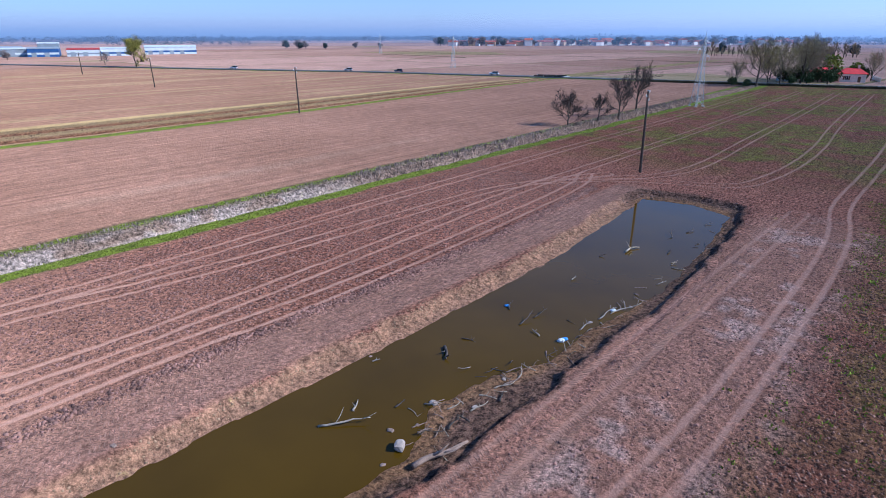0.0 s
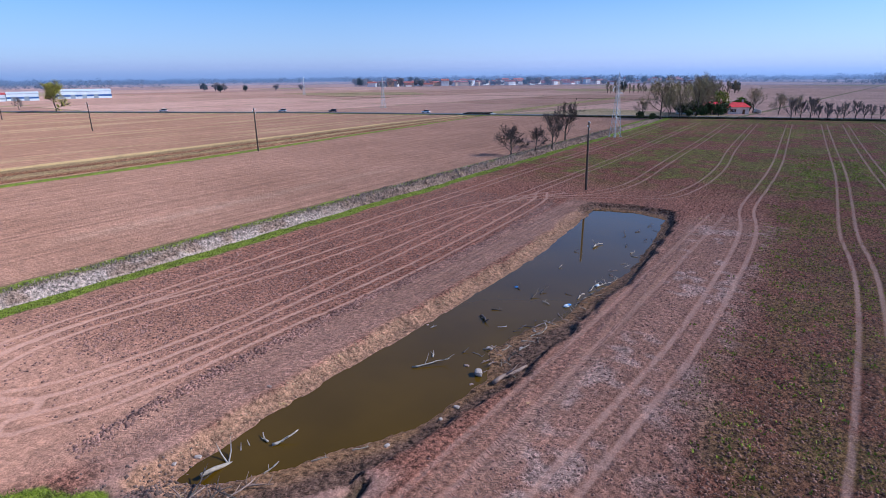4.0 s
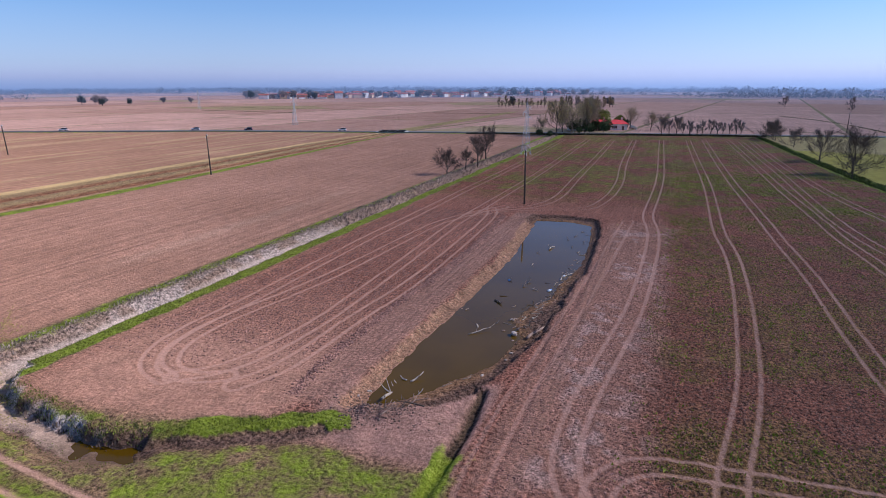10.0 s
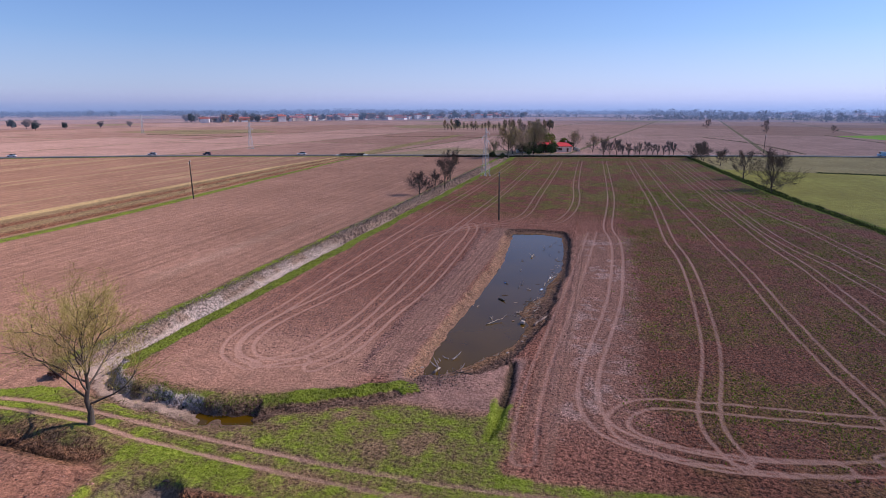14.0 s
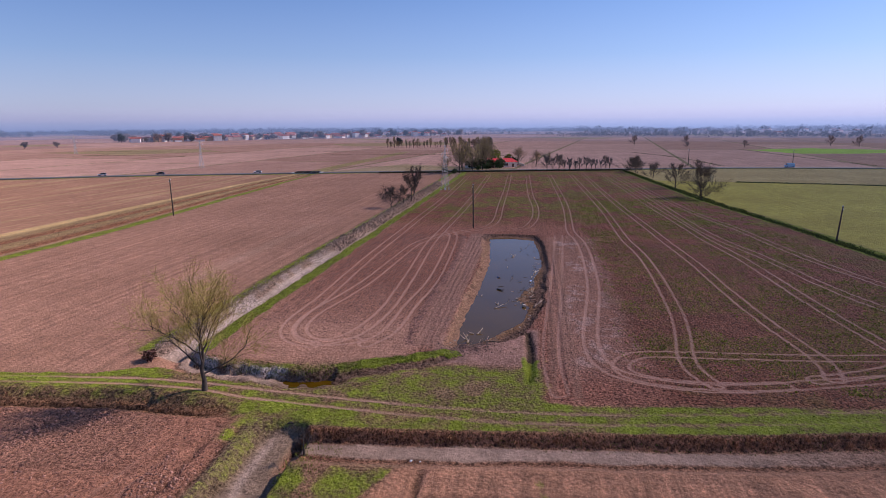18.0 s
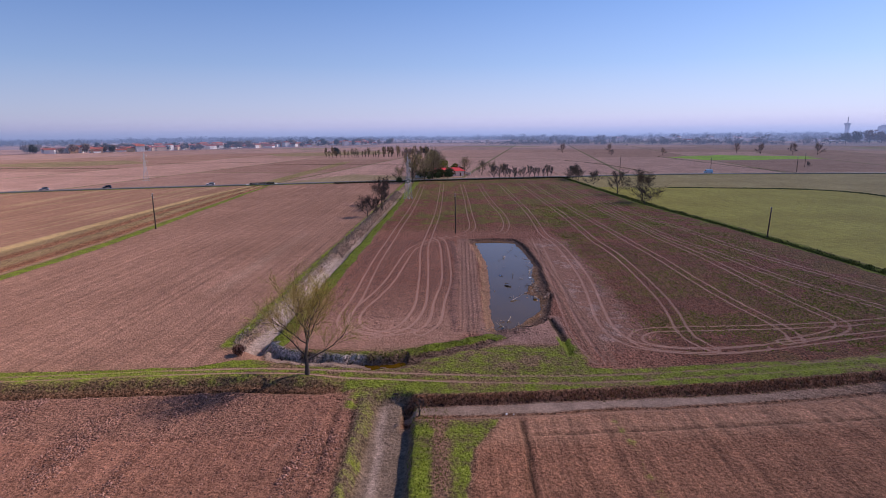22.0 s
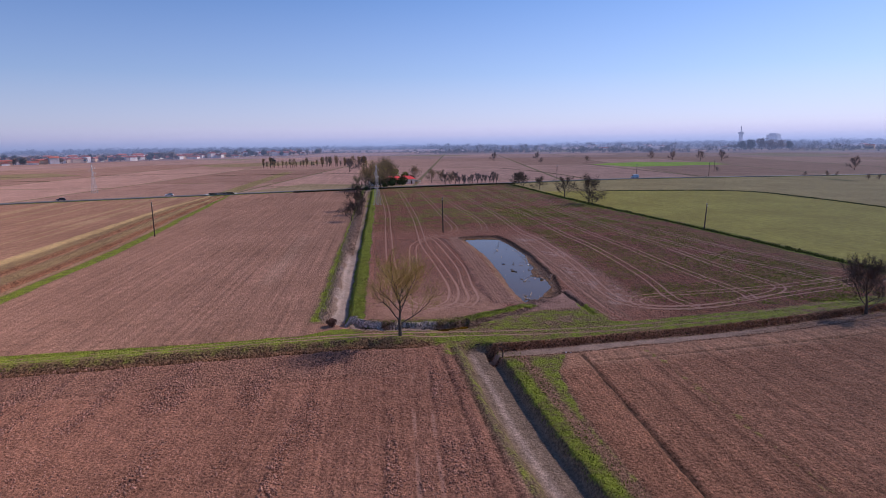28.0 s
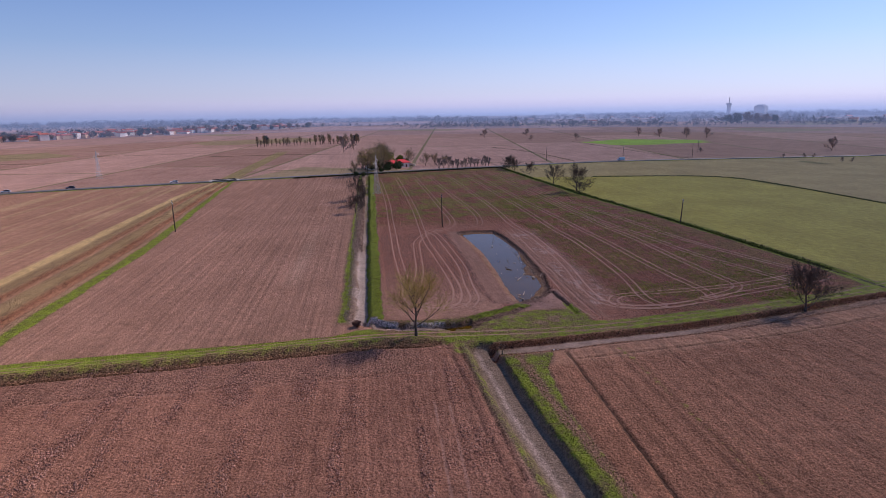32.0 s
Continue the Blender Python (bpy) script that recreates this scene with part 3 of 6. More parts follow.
    heap = np.exp(-(((u + 2.0) / 1.4) ** 2 + ((v - 22) / 2.3) ** 2))
    paint(heap * 0.8, (0.12, 0.075, 0.06), 1.0)
    z += heap * (0.25 + 0.3 * grain(u, v, 0.8, 83))

    # ditch that bends round the field's corner
    d_bank = d_bank + grain(u, v, 1.3, 95) * 0.35 + grain(u, v, 0.6, 96) * 0.18
    wet = np.exp(-(((u + 13.6) / 2.2) ** 2 + ((v - 37.5) / 3.6) ** 2))
    gentle = step(3.4, 0.7, d_bank + wob * 0.5)
    steep = step(np.where(v > 35, 1.45, 1.0), np.where(v > 35, 0.75, 0.55), d_bank + wob * 0.4)
    cut_d = np.where(s_bank > 0, steep, np.maximum(gentle * 0.9, steep * 0.9)) * (0.36 + 0.64 * step(30, 36, v))
    z -= cut_d * (0.95 + 0.25 * grain(u, v, 0.9, 97))
    paint(np.where(s_bank > 0, np.where(v > 35, step(1.7, 1.1, d_bank), step(0.95, 0.5, d_bank)), np.where(v > 35, step(1.5, 0.9, d_bank), step(0.8, 0.3, d_bank))), (0.20, 0.125, 0.09), 0.9, 0, 0)
    ash = step(2.0, 1.2, d_bank) * (s_bank > 0.2) * step(37, 39.5, v) * step(0.0, 0.4, 0.45 + grain(u, v, 1.2, 91) * 0.7)
    paint(ash, (0.68, 0.63, 0.60), 0.9)
    paint(step(1.1, 0.6, d_bank) * step(36, 39, v), (0.44, 0.33, 0.26), 0.3)
    paint(wet * 0.9, (0.13, 0.085, 0.055), 0.2, 0, 0)
    hem = np.where(v > 35, step(1.2, 1.6, d_bank), step(0.6, 0.9, d_bank)) * step(3.0, 2.3, d_bank) * (s_bank > 0) * step(51, 47, v) * (0.25 + 0.7 * step(35, 32, v))
    paint(hem, (0.22, 0.16, 0.08), 0.8, 0, 0.75)

    z -= 0.35 * np.exp(-(((u + 12.4) / 1.3) ** 2 + ((v - 37.2) / 2.4) ** 2))

    # canal and ditch along the south side
    cut_c = step(3.2, 1.6, d_can + wob * 0.4) * step(-21.0, -22.6, u)
    right_c = step(2.35, 1.55, d_can + wob * 0.3) * step(-21.0, -22.6, u)
    z -= 1.15 * np.where(s_can > 0, right_c, cut_c)
    paint(step(4.2, 3.2, d_can) * step(-20, -23, u), (0.23, 0.165, 0.10), 0.7, 0, 0.42)
    paint(step(2.2, 1.6, d_can + wob * 0.4) * step(-20, -23, u), (0.29, 0.215, 0.155), 0.35, 0, 0)
    paint(np.exp(-((s_can + 1.0 + wob * 0.5) / 0.38) ** 2) * step(-22, -25, u), (0.52, 0.41, 0.33), 0.3)
    turf_r = step(2.0, 2.6, s_can) * step(-0.4, 0.4, v - np.interp(u, [-120, -61, -44, -33, -25.7], [24, 27.4, 28.2, 27.1, 23.5]) + wob * 0.6) * step(-24, -25.5, u)
    paint(turf_r * 0.9, (0.27, 0.18, 0.10), 0.7, 0, 0.62)
    paint(turf_r * np.exp(-((s_can - 4.6 + wob) / 0.7) ** 2) * 0.8, (0.36, 0.20, 0.125), 0.6, 0, 0.12)
    east = v < 34.5
    cut_b = np.where(s_b > 0, step(2.1, 1.15, d_b + wob * 0.35), step(3.6, 1.2, d_b + wob * 0.3)) * east
    z -= 0.80 * cut_b * step(-95, -70, v)
    paint(np.where(s_b > 0, step(2.6, 2.0, d_b), step(2.2, 1.6, d_b)) * east, (0.27, 0.135, 0.08), 1.0, 0, 0.06)
    paint(step(1.15, 0.7, d_b + wob * 0.6) * east * (0.5 + 0.5 * step(-14, 2, v)), (0.43, 0.315, 0.24), 0.2, 0, 0)
    paint((s_b < 0) * step(1.2, 1.6, d_b) * step(4.5, 2.6, d_b) * east * 0.6, (0.35, 0.20, 0.13), 0.5, 0, 0.08)

    # trench beside the pond's yard, with the shade inside it painted dark
    z -= 0.45 * step(0.55, 0.15, d_tr + wob * 0.3)
    paint(step(0.5, 0.2, d_tr + wob * 0.3), (0.12, 0.08, 0.05), 0.8, 0, 0.1)
    grass[:] = np.maximum(grass, step(1.3, 0.4, d_tr + wob) * step(-3, -7, u) * 0.85)

    # pond
    ragged = grain(u, v, 2.1, 101) * 0.45 + grain(u, v, 0.8, 102) * 0.28
    pit = inside(u, v, PIT) + ragged * 0.8
    pool = inside(u, v, POND) + ragged * 0.35
    sharp = np.where(v < 19.5, 0.22, 0.8)
    fall = step(np.where(v < 19.5, 0.12, 0.25), -1.0 * sharp, pit)
    floor_z = WATER_Z + np.where(pool > 0, 0.05 + 0.05 * np.minimum(pool, 3) + 0.05 * lumpy, np.maximum(pool * 0.35, -0.6))
    z = np.where(pit < 0.3, z * (1 - fall) + floor_z * fall, z)
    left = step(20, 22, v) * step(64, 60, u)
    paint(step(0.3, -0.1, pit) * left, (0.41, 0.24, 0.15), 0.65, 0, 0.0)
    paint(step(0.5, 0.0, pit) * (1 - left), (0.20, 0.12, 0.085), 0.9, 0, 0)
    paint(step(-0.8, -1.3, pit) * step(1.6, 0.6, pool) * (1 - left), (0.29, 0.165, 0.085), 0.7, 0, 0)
    moss = step(0.2, 0.6, grain(u, v, 1.5, 103)) * step(0.9, 0.3, pit) * left * step(40, 5, u)
    grass[:] = np.maximum(grass, moss * 0.36)

    # hedge line
    hv = v - hedge_v + grain(u, v, 3, 111) * 0.5
    z -= 0.6 * np.exp(-((hv + 0.4) / 0.8) ** 2) * step(-5, 8, u)
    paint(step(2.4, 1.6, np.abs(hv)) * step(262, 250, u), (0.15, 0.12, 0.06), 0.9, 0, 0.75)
    # hollow along the hedge darkened in colour for its shade
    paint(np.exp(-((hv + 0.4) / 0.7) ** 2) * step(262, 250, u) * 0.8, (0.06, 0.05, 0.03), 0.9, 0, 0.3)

    # second canal with its two banks
    cv = (v - c2_v + grain(u, v, 6, 121) * 0.35) / c2_w
    along = step(234, 228, u)
    paint(step(-0.02, 0.02, cv) * step(1.03, 0.99, cv) * along, (0.36, 0.25, 0.125), 0.7, 0.6, 0.26)
    paint(step(-0.03, 0.0, cv) * step(0.15, 0.10, cv) * along, (0.22, 0.19, 0.06), 0.6, 0, 0.6)
    paint(step(0.11, 0.15, cv) * step(0.24, 0.21, cv) * along, (0.44, 0.28, 0.16), 0.6, 0.5, 0.08)
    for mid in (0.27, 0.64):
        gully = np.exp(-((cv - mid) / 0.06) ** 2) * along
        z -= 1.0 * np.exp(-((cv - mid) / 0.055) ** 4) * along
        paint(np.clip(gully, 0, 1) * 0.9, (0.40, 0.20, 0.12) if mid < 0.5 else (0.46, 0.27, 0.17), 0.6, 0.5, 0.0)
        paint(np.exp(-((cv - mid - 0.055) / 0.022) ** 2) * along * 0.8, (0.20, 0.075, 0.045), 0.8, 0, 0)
    paint(step(0.83, 0.90, cv) * step(1.05, 1.0, cv) * along, (0.60, 0.44, 0.20), 0.4, 0.5, 0.05)
    paint(step(0.38, 0.42, cv) * step(0.52, 0.48, cv) * along * 0.7, (0.50, 0.36, 0.17), 0.5, 0.6, 0.1)

    # far road line with grass
    fr = u - np.interp(v, [-420, -300, -190, -105, -36, 20, 66, 130, 181, 225, 262, 330, 450], [270, 272, 280, 284, 268, 258, 246, 230, 216, 204, 186, 158, 110])
    paint(step(6.0, 4.5, np.abs(fr)), (0.17, 0.15, 0.06), 0.6, 0, 0.7)
    far = step(3, 6, fr)
    strip_no = np.floor((v + 900 + 20 * np.sin(u / 60)) / 41.0)
    tone = 0.5 + 0.5 * np.sin(strip_no * 3.7)
    # earth past the road tinted pinker, haze put into the colour
    paint(far * (v > -40), (0.40, 0.23, 0.175), 0.25, 0.9, 0)
    tint[:] *= (1 + (far * 0.30 * (tone - 0.5))[:, None])
    right_far = far * (v <= -40)
    paint(right_far, (0.40, 0.225, 0.165), 0.25, 0.8, 0)
    strips = step(0.1, 0.5, grain(u / 60, v, 7.0, 133) * 0.6 + grain(u / 40, v, 3.0, 134) * 0.5)
    paint(far * strips * 0.45 * (v > -40), (0.52, 0.35, 0.23), 0.2, 0.7)
    for ditch in ([(365, -84), (294, -89)], [(463, -176), (287, -176)], [(247, -231), (189, -237)]):
        dd, _ = dist(u, v, ditch)
        paint(step(2.2, 1.0, dd) * 0.8, (0.08, 0.09, 0.03), 0.5, 0, 0.5)
    side = np.abs(v - 134) < 5
    paint(far * side, (0.34, 0.26, 0.12), 0.5, 0.8, 0.35)
    z = z * step(400, 330, np.maximum(np.abs(u), np.abs(v)))
    patch = far * (~side) * step(0.5, 0.8, 1 - meadow_r * (fr < 6))

    # everything far away: a quilt of fields, tinted pinker for haze
    n_all = U.size
    T, C, Z = np.zeros((n_all, 3)), np.zeros((n_all, 3)), np.zeros(n_all)
    fu, fv = U.ravel(), V.ravel()
    cell = np.floor(fu / 190 + 0.3 * np.sin(fv / 300)) * 17 + np.floor(fv / 260 + 0.3 * np.sin(fu / 400)) * 31
    pick = np.abs(np.sin(cell * 12.9898) * 43758.5453) % 1
    base = np.where((pick < 0.70)[:, None], np.array((0.42, 0.235, 0.18)), np.array((0.33, 0.18, 0.125)))
    T[:] = base * (0.88 + 0.25 * ((pick * 7.3) % 1))[:, None]
    C[:, 1], C[:, 2] = 0.2, 0.5
    C[:, 0] = 0.0
    lime = inside(fu, fv, LIME) < 0
    T[lime], C[lime] = (0.30, 0.52, 0.04), (0.25, 0.2, 0.2)
    T[:] *= np.array((1.0, 0.97, 0.95))
    tint[:] *= np.array((1.02, 0.935, 0.89))
    Wh = np.zeros((n_all, 3))
    Wh[:, 0], Wh[:, 2] = 1.0, np.where(lime, 0.0, 1.0)
    idx = np.flatnonzero(near.ravel())
    blend = (step(505, 440, np.abs(u)) * step(415, 360, np.abs(v)) * (~lime[idx]))[:, None]
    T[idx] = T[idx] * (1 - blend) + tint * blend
    C[idx] = C[idx] * (1 - blend) + np.stack([grass, clod, rows], 1) * blend
    Z[idx] = z
    Wh[idx, 0], Wh[idx, 1] = np.clip(track / 2.0, 0, 1), np.clip(worn, 0, 1)
    Wh[idx, 2] = np.where(lime[idx], 0.0, patch * blend[:, 0] + (1 - blend[:, 0]))
    nu, nv = shape
    co = np.stack([fu, fv, Z], 1).astype(np.float32)
    a = (np.arange(nu - 1)[:, None] * nv + np.arange(nv - 1)[None]).ravel()
    quads = np.stack([a, a + nv, a + nv + 1, a + 1], 1).astype(np.int32)
    me = bpy.data.meshes.new("ground")
    me.vertices.add(n_all)
    me.vertices.foreach_set("co", co.ravel())
    me.loops.add(quads.size)
    me.loops.foreach_set("vertex_index", quads.ravel())
    me.polygons.add(len(quads))
    me.polygons.foreach_set("loop_start", np.arange(0, quads.size, 4, dtype=np.int32))
    me.update(calc_edges=True)
    for name, data in (("tint", T), ("cover", C), ("wheel", Wh)):
        at = me.attributes.new(name, "FLOAT_COLOR", "POINT")
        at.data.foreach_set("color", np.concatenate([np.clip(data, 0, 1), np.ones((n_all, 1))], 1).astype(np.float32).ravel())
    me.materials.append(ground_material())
    me.shade_smooth()
    ob = new("ground", me)
    ob.matrix_world = Matrix.Rotation(TURN, 4, "Z")
    return tagged(ob, "ploughed earth fields with grassy verges, ditches and wheel tracks", "ground", kind="structure"), us, vs, Z.reshape(shape)


ground, GU, GV, GZ = build_ground()


def height(u, v):
    """Height of the ground at a spot of the plan."""
    i, j = int(np.clip(np.searchsorted(GU, u) - 1, 0, len(GU) - 2)), int(np.clip(np.searchsorted(GV, v) - 1, 0, len(GV) - 2))
    a, b = (u - GU[i]) / (GU[i + 1] - GU[i]), (v - GV[j]) / (GV[j + 1] - GV[j])
    return float((GZ[i, j] * (1 - b) + GZ[i, j + 1] * b) * (1 - a) + (GZ[i + 1, j] * (1 - b) + GZ[i + 1, j + 1] * b) * a)


def heights(u, v):
    """Heights of the ground at many spots of the plan."""
    i, j = np.clip(np.searchsorted(GU, u) - 1, 0, len(GU) - 2), np.clip(np.searchsorted(GV, v) - 1, 0, len(GV) - 2)
    a, b = (u - GU[i]) / (GU[i + 1] - GU[i]), (v - GV[j]) / (GV[j + 1] - GV[j])
    return (GZ[i, j] * (1 - b) + GZ[i, j + 1] * b) * (1 - a) + (GZ[i + 1, j] * (1 - b) + GZ[i + 1, j + 1] * b) * a


def plan(x, y):
    """Spot of the plan for a place in the world."""
    return x * CU + y * SU, -x * SU + y * CU


def on(x, y, sink=0.03):
    """A place in the world on the ground."""
    return Vector((x, y, height(*plan(x, y)) - sink))


# ---- water ----
def build_water():
    p = np.array(PIT)
    c = p.mean(0)
    me = mesh_of("pond_water", [(*q, WATER_Z) for q in (c + (p - c) * 0.985).tolist()], [tuple(range(len(PIT)))[::-1]], water_material())
    ob = new("pond_water", me)
    ob.matrix_world = Matrix.Rotation(TURN, 4, "Z")
    me.update()
    return tagged(ob, "still brown pond water reflecting the blue sky", "water", kind="structure")


build_water()


def puddle():
    """Shallow muddy water in the bend of the ditch."""
    ring = [W(-12.4 + 1.7 * math.cos(a), 37.2 + 3.0 * math.sin(a), -1.06) for a in (2 * math.pi * k / 28 for k in range(28))]
    ob = new("ditch_water", mesh_of("ditch_water", ring, [tuple(range(28))], bpy.data.materials["pond_water"]))
    return tagged(ob, "shallow muddy water standing in the ditch", "water", kind="structure")


puddle()

# ---- materials of things ----
BARK = plain("bark", (0.105, 0.08, 0.064), 0.95, vary=0.35, scale=1.5, bump=0.02)
TWIG = plain("twigs", (0.085, 0.064, 0.056), 0.95, vary=0.25, scale=0.6)
BUD = plain("budding_leaves", (0.44, 0.38, 0.06), 0.9, vary=0.3, scale=0.8, island=0.35)
WILLOW = plain("yellow_willow_twigs", (0.40, 0.29, 0.10), 0.95, vary=0.25, scale=0.4)
PALETWIG = plain("pale_twigs", (0.27, 0.215, 0.14), 0.95, vary=0.25, scale=0.4)
# far trees: paler, greyer copies of twig and leaf, haze put in the colour
FARTWIG = plain("haze_grey_twigs", (0.20, 0.16, 0.15), 0.95, vary=0.2, scale=0.4, island=0.2)
FARLEAF = plain("haze_blue_evergreen", (0.075, 0.095, 0.10), 0.95, vary=0.2, scale=0.4, island=0.25)
LEAF = plain("green_leaves", (0.15, 0.19, 0.025), 0.85, vary=0.3, scale=0.5, island=0.45)
DARKLEAF = plain("evergreen_leaves", (0.05, 0.07, 0.025), 0.85, vary=0.3, scale=0.5, island=0.4)
RUSSET = plain("russet_twigs", (0.16, 0.075, 0.055), 0.9, vary=0.3, scale=0.8, island=0.3)
BLADE = plain("grass_blades", (0.165, 0.185, 0.022), 0.9, vary=0.35, scale=0.35, island=0.4)
CLOD = plain("dry_clods", (0.34, 0.175, 0.13), 0.97, vary=0.3, scale=0.5, island=0.45)
POLEWOOD = plain("tarred_wood", (0.075, 0.055, 0.045), 0.9, vary=0.35, scale=2.0, bump=0.01)
STEEL = plain("galvanised_steel", (0.42, 0.43, 0.45), 0.6, 0.3, vary=0.15, scale=3.0)
PORCELAIN = plain("white_porcelain", (0.75, 0.73, 0.70), 0.3, vary=0.1, scale=6.0)
CONCRETE = plain("weathered_concrete", (0.42, 0.40, 0.37), 0.9, vary=0.25, scale=1.2, bump=0.01)
ASPHALT = plain("asphalt", (0.17, 0.16, 0.155), 0.9, vary=0.2, scale=0.4)
DRIFT = plain("bleached_driftwood", (0.42, 0.33, 0.25), 0.9, vary=0.3, scale=5.0, bump=0.01)
DARKWOOD = plain("wet_dark_wood", (0.09, 0.065, 0.05), 0.7, vary=0.3, scale=5.0, bump=0.01)
LOGWOOD = plain("reddish_log", (0.34, 0.225, 0.17), 0.9, vary=0.3, scale=4.0, bump=0.02)
STONE = plain("pale_stone", (0.44, 0.34, 0.28), 0.9, vary=0.2, scale=3.0, bump=0.01)
TERRACOTTA = plain("red_roof_tiles", (0.62, 0.05, 0.055), 0.8, vary=0.2, scale=1.5, bump=0.02)
OLDROOF = plain("brown_roof_tiles", (0.33, 0.15, 0.11), 0.85, vary=0.25, scale=0.6)
FARROOF = plain("red_brown_tiles", (0.33, 0.10, 0.075), 0.9, vary=0.25, scale=0.3)
FARWALL = plain("pale_walls", (0.78, 0.74, 0.72), 0.9, vary=0.15, scale=0.3)
FARWALL_B = plain("ochre_walls", (0.60, 0.42, 0.28), 0.9, vary=0.15, scale=0.3)
# horizon towers: bluish haze put into their base colour
HAZY = plain("haze_blue_tower", (0.36, 0.39, 0.44), 0.95, vary=0.08, scale=0.1)
PLASTER = plain("white_plaster", (0.72, 0.68, 0.62), 0.9, vary=0.12, scale=0.8)
PINK = plain("pink_plaster", (0.62, 0.36, 0.28), 0.9, vary=0.15, scale=0.8)
GLASS = plain("dark_window_glass", (0.02, 0.025, 0.03), 0.1, vary=0.1, scale=2.0, spec=0.5)
FRAMEW = plain("white_frame", (0.70, 0.70, 0.69), 0.6, vary=0.08, scale=4.0)
SHUTTER = plain("brown_shutters", (0.12, 0.07, 0.045), 0.8, vary=0.2, scale=4.0)
METALW = plain("white_sheet_metal", (0.74, 0.75, 0.77), 0.5, vary=0.1, scale=0.3)
METALB = plain("blue_sheet_metal", (0.055, 0.12, 0.30), 0.5, vary=0.12, scale=0.3)
METALG = plain("grey_sheet_metal", (0.32, 0.34, 0.37), 0.55, vary=0.15, scale=0.3)
METALR = plain("red_sheet_metal", (0.50, 0.06, 0.05), 0.6, vary=0.12, scale=0.3)
RUBBER = plain("black_rubber", (0.02, 0.02, 0.02), 0.8, vary=0.2, scale=6.0)
PAINTS = [plain("silver_paint", (0.55, 0.57, 0.60), 0.3, 0.2, vary=0.05), plain("white_paint", (0.78, 0.78, 0.78), 0.35, vary=0.05),
          plain("dark_blue_paint", (0.03, 0.045, 0.09), 0.3, vary=0.08), plain("sky_blue_paint", (0.32, 0.50, 0.68), 0.35, vary=0.06)]
PLASTIC_BLUE = plain("blue_plastic", (0.10, 0.28, 0.62), 0.45, vary=0.12, scale=5.0)
PLASTIC_WHITE = plain("white_plastic", (0.80, 0.80, 0.82), 0.45, vary=0.1, scale=5.0)

rng = random.Random(11)


def thing(name, at, label, category, group="", turn=0.0, scale=1.0):
    ob = new(name)
    ob.matrix_world = Matrix.Translation(at) @ Matrix.Rotation(turn, 4, "Z") @ Matrix.Scale(scale, 4)
    return tagged(ob, label, category, group)


# ---- trees ----
def rnd_dir(r):
    return Vector((r.uniform(-1, 1), r.uniform(-1, 1), r.uniform(-1, 1))).normalized()


